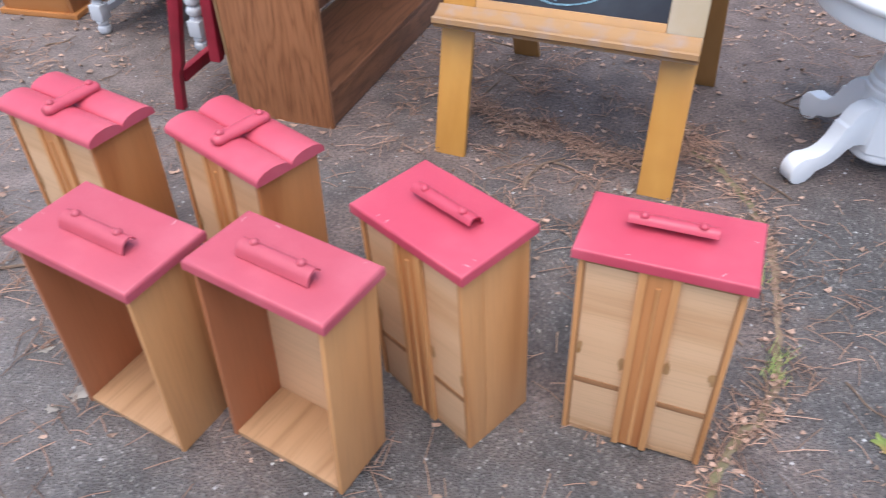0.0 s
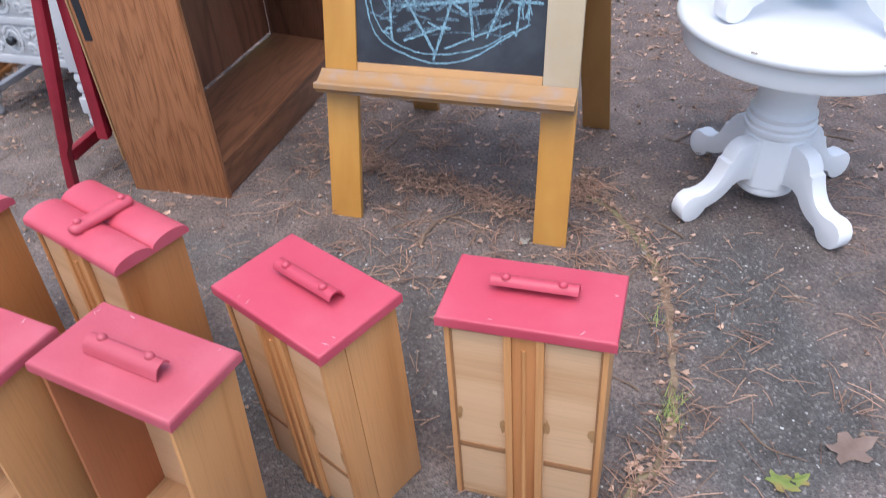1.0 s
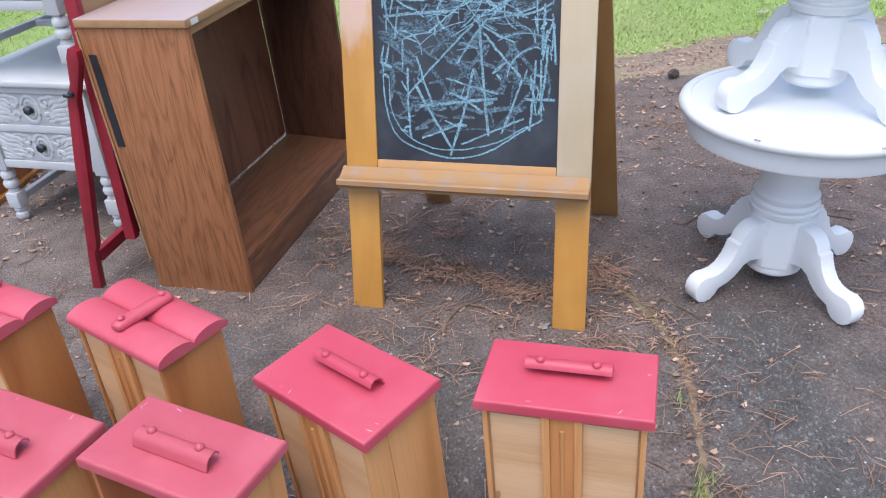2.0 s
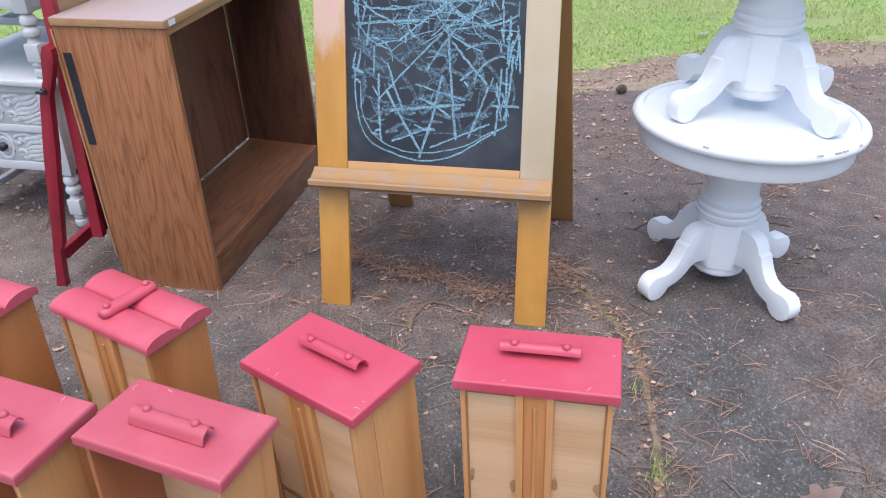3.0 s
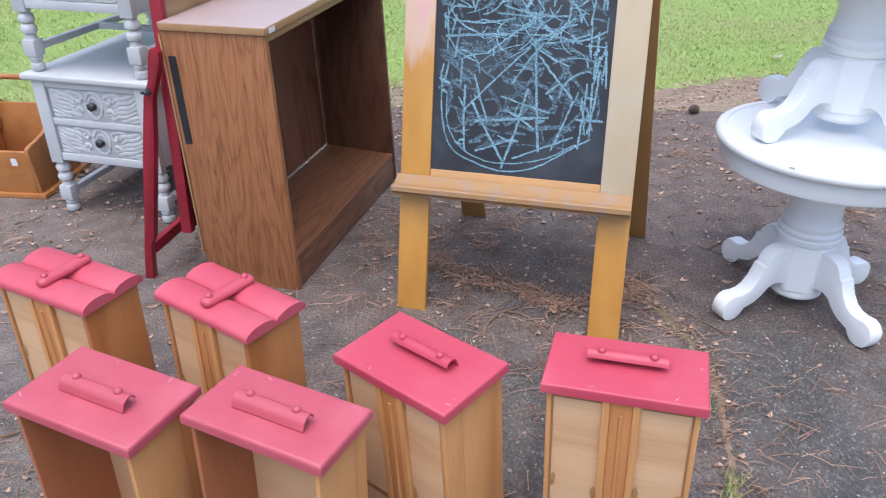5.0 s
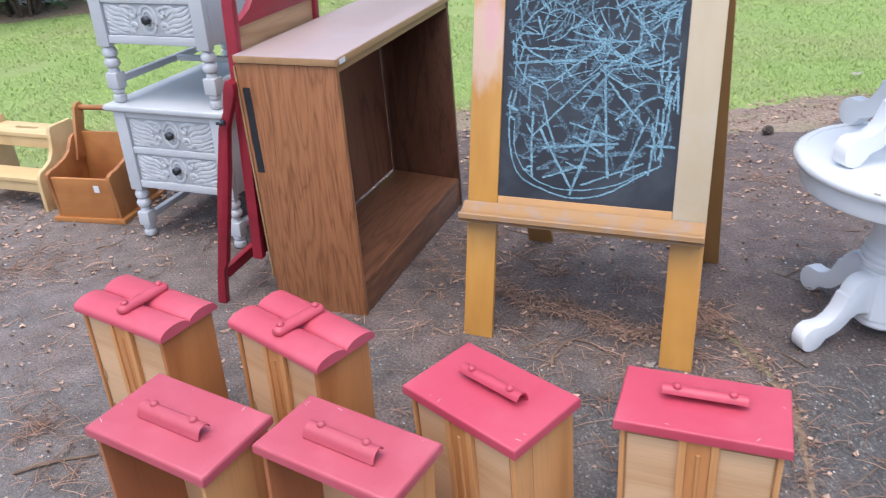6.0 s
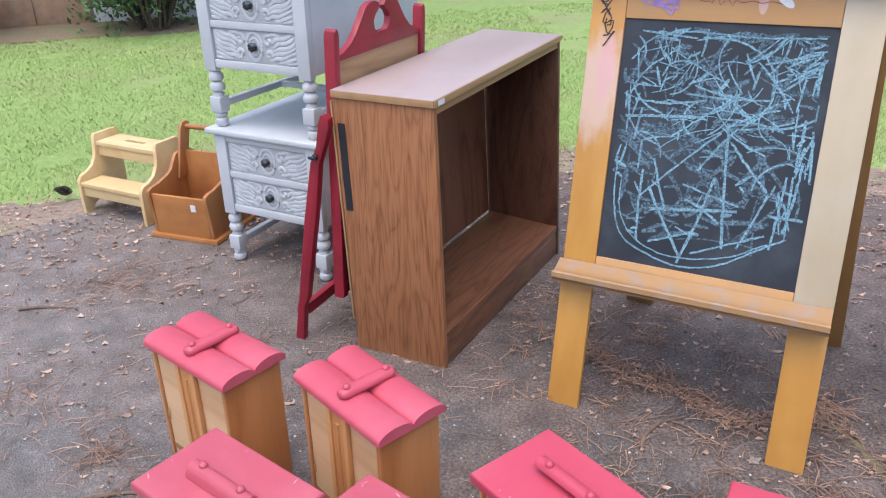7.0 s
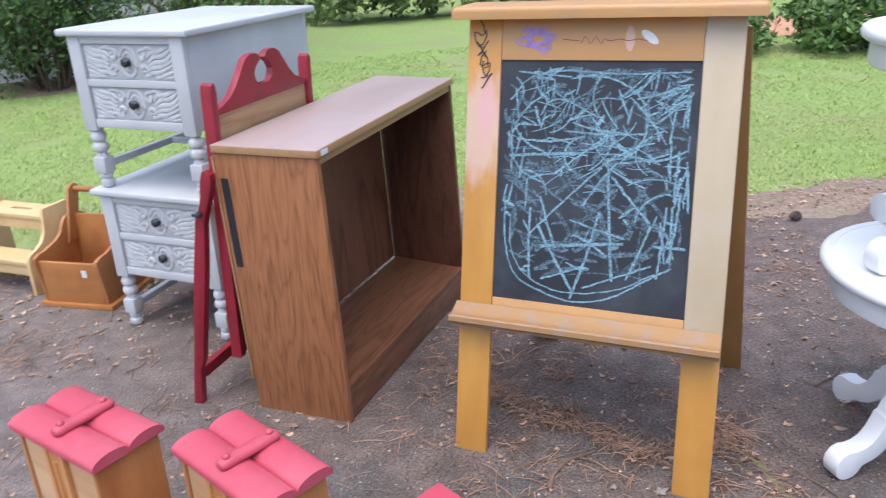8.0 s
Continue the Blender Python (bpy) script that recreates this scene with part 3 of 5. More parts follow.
            an, ln = random.uniform(0, 3.14), random.uniform(0.003, 0.008)
            cs, sn = math.cos(an), math.sin(an)
            nick.faces.new([nick.verts.new((nx + ln * (u * cs - 0.16 * v * sn), ny + ln * (u * sn + 0.16 * v * cs), H + 0.0004)) for u, v in ((-1, 0), (-0.2, -1), (1, -0.3), (0.4, 0.9))])
            part("paint_nick", nick, M_NICK, t)
        h = pull(t, paint, False)
        h.matrix_local = pose(0.0, 0.006, H - 0.0008)
    return t


L_SC = "upended wooden drawer with a double-scalloped raspberry front, on the asphalt"
L_OPEN = "upended open drawer with a flat raspberry painted front, on the asphalt"
L_BACK = "upended drawer showing its plywood underside, flat raspberry front, on the asphalt"
drawer(-0.772, 1.433, 0.429, -35.0, (0.0, 0.0), 0.277, 0.157, True, 0.431, L_SC, M_REDLIGHT)
drawer(-0.423, 1.302, 0.428, -44.0, (0.0, 0.0), 0.277, 0.158, True, 0.437, L_SC, M_REDLIGHT)
drawer(-0.611, 1.039, 0.413, 147.6, (-0.4, -1.2), 0.274, 0.174, False, 0.437, L_OPEN, M_REDDUSTY)
drawer(-0.314, 0.942, 0.418, 145.6, (1.6, 0.0), 0.277, 0.155, False, 0.439, L_OPEN, M_REDDUSTY)
drawer(-0.062, 1.056, 0.413, -50.0, (2.6, -1.9), 0.275, 0.179, False, 0.470, L_BACK, M_RED)
drawer(0.301, 0.969, 0.418, -25.3, (0.3, -2.3), 0.284, 0.164, False, 0.469, L_BACK, M_RED)


# ---- chalkboard easel ----
EZ = pose(-0.0334, 1.8572, 0, 0, 0, -24.2)
easel = thing("easel", EZ, "child's golden wooden easel with a scribbled chalkboard, on asphalt", "easel")
SLOPE = pose(0, 0, 0, -15.03, 0, 0)
W, ST, TK, ZB, ZT, ZCAP = 0.653, 0.087, 0.020, 0.4243, 1.0247, 1.127


def skewed(bm, m=None, side=-0.034, rise=0.0163):
    """The loose frame has sagged sideways: uprights lean over, rails climb a little. z runs up the slope."""
    for v in bm.verts:
        x, z = v.co.x, v.co.z
        v.co.x, v.co.z = x + side * z, z + rise * x * max(0.0, min(1.0, z / 0.4))
    return move(bm, m or SLOPE)


def ez_part(name, bm, material, label=""):
    return part(name, skewed(bm), material, easel, label)


ez_part("leg", box(0, ST, 0, TK, -0.001, 0.372, 0.003), M_EASEL)
ez_part("leg", box(W - ST, W, 0, TK, -0.001, 0.372, 0.003), M_EASEL)
ez_part("stile", box(0, ST, 0, TK, 0.3725, ZCAP - 0.001, 0.003), M_SMEARED, "orange stile smeared with pale pink crayon")
ez_part("stile", box(W - ST, W, 0, TK, 0.3725, ZCAP - 0.001, 0.003), M_CREAM, "pale washed-out stile")
ez_part("bottom_rail", box(ST + 0.0006, W - ST - 0.0006, 0.001, TK, 0.372, ZB, 0.002), M_EASELTOP)
ez_part("top_rail", box(ST + 0.0006, W - ST - 0.0006, 0.001, TK, ZT, ZCAP - 0.001, 0.002), M_EASELTOP)
board = ez_part("chalkboard", box(ST, W - ST, 0.006, 0.012, ZB - 0.002, ZT + 0.002, 0.0), M_BOARD, "black slate scribbled over in blue chalk")
# tray: a ledge with an upturned, rounded lip
lip = [(0.02, 0.350), (0.02, 0.404), (0.0, 0.404), (-0.012, 0.394), (-0.026, 0.384), (-0.042, 0.376), (-0.050, 0.376), (-0.055, 0.378), (-0.059, 0.374), (-0.059, 0.362), (-0.055, 0.359), (-0.046, 0.358), (-0.044, 0.350), (-0.004, 0.348)]
bm = bmesh.new()
ends = [[bm.verts.new((xx, yy - 0.0025, zz)) for yy, zz in lip] for xx in (-0.0085, -0.0065, W - 0.003, W - 0.001)]
for e0, e1 in zip(ends, ends[1:]):
    for i in range(len(lip)):
        bm.faces.new((e0[i], e0[(i + 1) % len(lip)], e1[(i + 1) % len(lip)], e1[i]))
bm.faces.new(ends[0][::-1])
bm.faces.new(ends[-1])
for v in bm.verts:
    v.co.y = min(v.co.y, -0.0025)
ez_part("chalk_tray", bm, M_TRAY, "worn chalk tray with a rounded lip")
# cap over the hinge
capm = SLOPE @ Matrix.Translation((-0.034 * ZCAP, 0, ZCAP)) @ pose(0, 0, 0, 15.03, -0.93, 0)
bm = box(-0.031, W + 0.043, -0.045, 0.105, 0.0, 0.030, 0.0)
bmesh.ops.bevel(bm, geom=[e for e in bm.edges if e.verts[0].co.z > 0.028 and e.verts[1].co.z > 0.028], offset=0.013, segments=4, affect="EDGES", profile=0.5)
part("cap", move(bm, capm), M_EASELTOP, easel, "overhanging rounded wooden cap")
# rear frame, its wood browner to stand for the shade behind the board
REAR = pose(0.038, 0.676, 0, 17.6, 0, 0)


def rear_part(name, x0, x1, y0, y1, z0, z1, bevel, material):
    return part(name, skewed(box(x0, x1, y0, y1, z0, z1, bevel), REAR, -0.066, 0.0), material, easel)


for x0 in (0, W - ST + 0.010):
    rear_part("rear_stile", x0, x0 + ST, -TK, 0, -0.001, 1.120, 0.003, M_BACKWOOD)
for z0, z1 in ((0.40, 0.46), (1.03, 1.120)):
    rear_part("rear_rail", ST + 0.0006, W - ST + 0.0094, -TK, -0.001, z0, z1, 0.002, M_BACKWOOD)
rear_part("rear_panel", ST, W - ST + 0.010, -0.012, -0.006, 0.455, 1.035, 0.0, M_BOARD)
# chalk scribble
rng = random.Random(11)
BX0, BX1, BZ0, BZ1 = ST + 0.014, W - ST - 0.014, ZB + 0.020, ZT - 0.016


def inside(x, z):
    cx, hw = (BX0 + BX1) / 2, (BX1 - BX0) / 2
    if z > BZ0 + 0.17:
        return abs(x - cx) < hw and z < BZ1
    return ((x - cx) / hw) ** 2 + ((z - BZ0 - 0.17) / 0.17) ** 2 < 1


def stroke(bm, x, z, ang, length, width, curl=0.0, y=0.0052):
    pts, n = [], max(3, int(length / 0.012))
    for i in range(n + 1):
        if not inside(x, z):
            break
        pts.append((x, z))
        ang += curl / n + rng.gauss(0, 0.012)
        x += math.cos(ang) * length / n
        z += math.sin(ang) * length / n
    if len(pts) > 2:
        ribbon(bm, pts, [width * rng.uniform(0.8, 1.1) * (0.6 if k in (0, len(pts) - 1) else 1) for k in range(len(pts))], y - rng.uniform(0, 0.0003))


def chalk_line(bm, knots, width, y):
    """A hand-drawn line through knots given across and up the board, 0 to 1."""
    pts = [(ST + (W - 2 * ST) * p.x, ZB + (ZT - ZB) * p.y) for p in smooth_path(knots, 9)]
    pts = [(x + rng.gauss(0, 0.0006), z + rng.gauss(0, 0.0006)) for x, z in pts]
    ribbon(bm, pts, [width * rng.uniform(0.7, 1.15) for _ in pts], y)


bright, dim = bmesh.new(), bmesh.new()
for i in range(210):  # half-rubbed strokes, thickest over the upper half
    x, z = rng.uniform(BX0, BX1), BZ0 + 0.04 + (BZ1 - BZ0 - 0.04) * rng.uniform(0, 1) ** 0.75
    stroke(dim, x, z, rng.choice((0.15, 2.95, 0.7, 2.3, 1.4)) + rng.gauss(0, 0.35), rng.uniform(0.03, 0.12), rng.uniform(0.003, 0.013), rng.gauss(0, 0.4), 0.0056)
# the long star-like strokes over the lower half
STAR = [((0.23, 0.33), (0.43, 0.06), 7), ((0.55, 0.40), (0.42, 0.03), 7), ((0.18, 0.28), (0.55, 0.58), 5), ((0.58, 0.62), (0.63, 0.12), 7), ((0.60, 0.55), (0.80, 0.37), 6), ((0.81, 0.36), (0.70, 0.13), 6),
        ((0.19, 0.40), (0.20, 0.10), 6), ((0.25, 0.24), (0.68, 0.28), 8), ((0.48, 0.08), (0.82, 0.20), 5), ((0.82, 0.28), (0.98, 0.28), 8), ((0.88, 0.44), (0.85, 0.15), 6), ((0.94, 0.50), (0.90, 0.22), 6)]
for a, b, w in STAR:
    chalk_line(bright, (a, ((a[0] + b[0]) / 2 + rng.gauss(0, 0.008), (a[1] + b[1]) / 2), b), w * 0.001, 0.0050 - rng.uniform(0, 0.0004))
CROSS = [((0.96, 0.62), (0.98, 0.42), 6), ((0.92, 0.66), (0.91, 0.46), 5), ((0.36, 0.72), (0.76, 0.72), 5), ((0.06, 0.61), (0.42, 0.63), 7), ((0.30, 0.54), (0.62, 0.74), 5), ((0.10, 0.68), (0.46, 0.70), 5),
         ((0.56, 0.73), (0.68, 0.64), 11), ((0.42, 0.30), (0.60, 0.22), 7), ((0.24, 0.45), (0.33, 0.24), 6), ((0.62, 0.60), (0.46, 0.42), 6), ((0.68, 0.30), (0.40, 0.36), 5), ((0.26, 0.10), (0.48, 0.17), 5)]
for a, b, w in CROSS:
    chalk_line(bright, (a, ((a[0] + b[0]) / 2, (a[1] + b[1]) / 2 + rng.gauss(0, 0.010)), b), w * 0.001, 0.0050 - rng.uniform(0, 0.0004))
# the sagging outline at the foot, the loop over the head
chalk_line(bright, ((0.05, 0.44), (0.06, 0.24), (0.12, 0.11), (0.26, 0.05), (0.44, 0.02), (0.62, 0.05), (0.80, 0.14), (0.92, 0.20)), 0.0045, 0.0044)
chalk_line(bright, ((0.08, 0.36), (0.10, 0.20), (0.22, 0.09), (0.42, 0.055), (0.66, 0.09), (0.84, 0.17)), 0.0035, 0.0043)
chalk_line(bright, ((0.06, 0.84), (0.16, 0.93), (0.34, 0.96), (0.60, 0.95), (0.82, 0.955), (0.95, 0.96)), 0.004, 0.0044)
chalk_line(bright, ((0.40, 0.94), (0.58, 0.93), (0.72, 0.86), (0.76, 0.74), (0.70, 0.64), (0.58, 0.61)), 0.005, 0.0043)
chalk_line(bright, ((0.30, 0.90), (0.14, 0.80), (0.07, 0.68), (0.12, 0.56), (0.26, 0.50)), 0.0045, 0.0042)
for i in range(30):  # upright dashes at the sides
    s = rng.choice((-1, 1, 1))
    x = (BX1 - abs(rng.gauss(0, 0.030)) - 0.004) if s > 0 else (BX0 + abs(rng.gauss(0, 0.025)) + 0.004)
    stroke(bright, x, rng.uniform(BZ0 + 0.10, BZ1 - 0.12), 1.5 + rng.gauss(0, 0.2), rng.uniform(0.03, 0.10), rng.uniform(0.003, 0.0065), 0)
for i in range(64):  # looping scrawl over the upper half
    x, z = rng.uniform(BX0 + 0.02, BX1 - 0.02), rng.uniform(BZ0 + 0.27, BZ1 - 0.01)
    stroke(bright, x, z, rng.choice((0.1, 0.2, 2.9, 0.5, 2.5)) + rng.gauss(0, 0.3), rng.uniform(0.04, 0.15), rng.uniform(0.002, 0.0055), rng.gauss(0, 0.9))
for i in range(60):  # dense hatching in the upper corners
    s = rng.choice((-1, 1))
    x, z = ((BX1 - 0.06) if s > 0 else (BX0 + 0.09)) + rng.gauss(0, 0.035), BZ1 - 0.07 + rng.gauss(0, 0.045)
    stroke(bright, x, z, (0.5 if s > 0 else 1.2) + rng.gauss(0, 0.5), rng.uniform(0.02, 0.07), rng.uniform(0.002, 0.006), rng.gauss(0, 0.5))
for i in range(40):  # short stabs
    stroke(bright, rng.uniform(BX0, BX1), rng.uniform(BZ0 + 0.03, BZ1), rng.uniform(0, 3.14), rng.uniform(0.015, 0.05), rng.uniform(0.003, 0.009), 0)
part("chalk_scribble", skewed(bright), M_CHALK, board, "blue chalk lines", smooth=False)
part("rubbed_chalk", skewed(dim), M_CHALKDIM, board, "half-rubbed blue chalk", smooth=False)

# marks on the frame
bm = bmesh.new()
for k in range(5):
    pts = [(0.028 + 0.012 * k * 0.5 + 0.014 * math.sin(i * 0.9 + k), 1.11 - 0.025 * k - 0.006 * i + 0.012 * math.cos(i * 1.3)) for i in range(9)]
    ribbon(bm, pts, 0.0035, -0.0007 - 0.0002 * k)
part("marker_scrawl", skewed(bm), M_INK, easel, "black marker scrawl")
bm = bmesh.new()
pts = [(ST + 0.092 + 0.058 * math.cos(2.4 * k) * (0.7 + 0.3 * math.sin(k * 1.9)), ZT + 0.050 + 0.042 * math.sin(2.4 * k) * (0.7 + 0.3 * math.cos(k * 1.3))) for k in range(15)]
pts = [(p.x, p.y) for p in smooth_path(pts, 4)]
ribbon(bm, pts, 0.0052, 0.0004)
for k, v in enumerate(bm.verts):
    v.co.y -= 0.00002 * k
part("purple_scribble", skewed(bm), M_PURPLE, easel, "purple paint scribble")
for px, pz, pw, ph, tilt in ((0.40, 1.075, 0.011, 0.030, 0.0), (0.445, 1.078, 0.010, 0.024, 0.9)):
    bm = bmesh.new()
    ring = [bm.verts.new((px + (pw * math.cos(q)) * math.cos(tilt) - ph * math.sin(q) * math.sin(tilt), 0.0003, pz + pw * math.cos(q) * math.sin(tilt) + ph * math.sin(q) * math.cos(tilt))) for q in (2 * math.pi * i / 16 for i in range(16))]
    bm.faces.new(ring)
    part("paint_dab", skewed(bm), M_STICKER if tilt else M_PINK, easel, "pale paint dab")
bm = bmesh.new()
pts = [(0.24 + 0.20 * i / 30, 1.072 + (0.010 * math.sin(i * 1.7) if 6 < i < 16 else 0.002 * math.sin(i))) for i in range(31)]
ribbon(bm, pts, 0.0016, 0.0002)
part("red_squiggle", skewed(bm), M_CRIMSON, easel, "thin red pencil squiggle")


# ---- bookcase ----
FOOT = Vector((-0.324, 1.990, 0))
BC = Matrix.Translation(FOOT) @ Matrix(((0.933, 0.36, 0, 0), (-0.36, 0.933, 0, 0), (0, 0, 1, 0), (0, 0, 0, 1)))
bookcase = thing("bookcase", BC, "low open oak-laminate bookcase, racked out of square, no shelves", "bookcase")


def racked(bm):
    """x: 0 front to -0.30 back, y: 0 to 1 along, z: 0 to 0.785. The loose case has twisted a little."""
    for v in bm.verts:
        x, y, z = v.co
        c, a, b = z / 0.785, y, -x / 0.30
        lo_x = x + 0.066 * a
        lo_y = a * (0.893 + 0.05 * b)
        hi_x = x - 0.020 + 0.018 * a
        hi_y = -0.012 + a * (1.0 + 0.02 * b)
        v.co.x, v.co.y = lo_x + (hi_x - lo_x) * c, lo_y + (hi_y - lo_y) * c
    return bm


def bc_part(name, bm, material, label=""):
    return part(name, racked(bm), material, bookcase, label)


bc_part("side_panel", box(-0.300, 0, 0.0, 0.019, 0, 0.784, 0.0015), M_OAK)
# far side: its dark colour stands for the shade inside the case
bc_part("side_panel", box(-0.300, 0, 0.981, 1.0, 0, 0.784, 0.0015), M_OAKSHADED, "side panel, inner shade in its colour")
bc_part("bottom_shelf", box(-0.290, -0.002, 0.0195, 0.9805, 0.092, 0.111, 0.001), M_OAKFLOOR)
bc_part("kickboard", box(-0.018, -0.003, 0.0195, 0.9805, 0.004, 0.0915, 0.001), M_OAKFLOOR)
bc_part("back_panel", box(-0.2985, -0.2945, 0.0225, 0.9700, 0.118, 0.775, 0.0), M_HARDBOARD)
bc_part("top_board", box(-0.302, 0.004, -0.004, 1.004, 0.7865, 0.806, 0.0015), M_OAKTOP, "wood-grain top, sky sheen in its colour")
bc_part("edge_band", box(0.0045, 0.007, -0.004, 1.004, 0.7865, 0.805, 0.0008), M_EDGE)
bc_part("edge_band", box(-0.300, 0.004, -0.0065, -0.0045, 0.7865, 0.805, 0.0006), M_EDGE)
bc_part("front_rail", box(-0.020, -0.002, 0.0195, 0.9805, 0.764, 0.7845, 0.001), M_EDGE)
bc_part("tape_strip", box(-0.290, -0.268, -0.0016, -0.0004, 0.462, 0.716, 0.0), M_TAPE, "strip of black tape")
bc_part("sticker", box(0.0072, 0.0078, 0.015, 0.050, 0.788, 0.802, 0.0), M_STICKER, "small white sticker")
bc_part("backing_strip", box(-0.3075, -0.3025, -0.002, 0.012, 0.10, 0.775, 0.001), M_EDGE, "splintered pale edge of the loose backing")


# ---- red swing-mirror stand ----
stand = thing("mirror_stand", BC, "crimson painted folding mirror frame leaning behind the bookcase", "mirror frame")


def st_part(name, bm, label="", material=None, par=None):
    return part(name, bm, material or M_CRIMSON, par or stand, label)


LY, RY = 0.002, 0.512


def frame_lean(bm):
    for v in bm.verts:
        v.co.x += -0.356 + 0.020 * (v.co.z / 0.9)
        v.co.y += 0.026 * (v.co.z / 0.9)
    return bm


def slab_y(outline, thick, bevel=0.003):
    """An outline in y and z, as a board about x = 0."""
    return move(slab(outline, thick, bevel), Matrix(((0, -1, 0, 0), (1, 0, 0, 0), (0, 0, 1, 0), (0, 0, 0, 1))))


for yy in (LY, RY):
    st_part("post", frame_lean(slab_y([(yy - 0.013, 0.165), (yy + 0.013, 0.165), (yy + 0.013, 0.935), (yy + 0.009, 0.950), (yy, 0.956), (yy - 0.009, 0.950), (yy - 0.013, 0.935)], 0.034, 0.004)))
half = [(0.0, 0.868), (0.0, 0.880), (0.03, 0.888), (0.07, 0.905), (0.10, 0.930), (0.13, 0.965), (0.150, 0.988), (0.175, 0.999), (0.203, 1.000), (0.222, 0.993), (0.230, 0.982), (0.222, 0.974), (0.205, 0.963), (0.194, 0.946), (0.198, 0.926), (0.214, 0.912), (0.2445, 0.907)]
c0 = LY + 0.0135
mid = (LY + RY) / 2
left = [(c0 + y, z) for y, z in half]
crest = left[1:] + [(2 * mid - y, z) for y, z in reversed(left[1:])]
crest = [(left[0][0], left[0][1])] + crest + [(2 * mid - left[0][0], left[0][1])]
st_part("crest", frame_lean(slab_y(crest, 0.020, 0.003)), "swan-neck crest with a round notch")
st_part("bottom_rail", frame_lean(box(-0.011, 0.011, LY + 0.0135, RY - 0.0135, 0.170, 0.235, 0.003)))
st_part("backing_board", frame_lean(box(-0.004, 0.004, LY + 0.0135, RY - 0.0135, 0.2355, 0.8675, 0.001)), "bare tan plywood backing", M_TANBACK)
legs = []
for yy, s in ((LY - 0.027, 1), (RY + 0.046, -1)):
    bm = slab([(-0.508, 0.0), (-0.478, 0.0), (-0.462, 0.125), (-0.448, 0.150), (-0.385, 0.46), (-0.362, 0.60), (-0.338, 0.66), (-0.322, 0.705), (-0.322, 0.730), (-0.332, 0.742), (-0.346, 0.738), (-0.356, 0.715), (-0.368, 0.650), (-0.392, 0.60), (-0.430, 0.42), (-0.482, 0.145), (-0.488, 0.12)], 0.026, 0.004)
    leg = st_part("leg", move(bm, Matrix.Translation((0, yy, 0))))
    bm = lathe([(0.009, 0), (0.009, 0.004), (0.005, 0.006), (0.005, 0.014), (0.0065, 0.016), (0.004, 0.02)], 10)
    move(bm, Matrix.Translation((-0.372, yy - 0.013 * s, 0.620)) @ pose(0, 0, 0, 90 * s, 0, 0))
    box(-0.386, -0.358, yy - (0.030 if s > 0 else -0.026), yy - (0.026 if s > 0 else -0.030), 0.616, 0.624, 0.001, bm)
    st_part("wing_nut", bm, "dark metal wing nut", M_PEWTER, leg)
st_part("crossbar", box(-0.484, -0.462, LY - 0.0135, RY + 0.0325, 0.085, 0.122, 0.003))


# ---- stacked end tables with carved drawers ----
def spiral(cx, cz, r0, turns, flip, start):
    return [(cx + flip * r0 * (1 - 0.78 * i / 22) * math.cos(start + turns * 6.28 * i / 22), cz + r0 * (1 - 0.78 * i / 22) * math.sin(start + turns * 6.28 * i / 22)) for i in range(23)]


FRONDS = [(((0.064, 0.038), (0.082, 0.045), (0.100, 0.038), (0.106, 0.026)), 0.0072), (((0.074, 0.014), (0.092, 0.029), (0.116, 0.031), (0.140, 0.040), (0.160, 0.047)), 0.0086),
          (((0.080, 0.000), (0.102, 0.017), (0.128, 0.018), (0.150, 0.028), (0.166, 0.041)), 0.0088), (((0.078, -0.012), (0.104, -0.001), (0.132, 0.002), (0.154, 0.012), (0.167, 0.025)), 0.0090),
          (((0.074, -0.026), (0.096, -0.016), (0.122, -0.014), (0.148, -0.004), (0.167, 0.007)), 0.0086), (((0.068, -0.043), (0.088, -0.032), (0.110, -0.033), (0.138, -0.021), (0.167, -0.010)), 0.0082),
          (((0.098, -0.047), (0.122, -0.042), (0.146, -0.035), (0.167, -0.027)), 0.0070), (((0.128, -0.048), (0.150, -0.047), (0.167, -0.042)), 0.0060)]


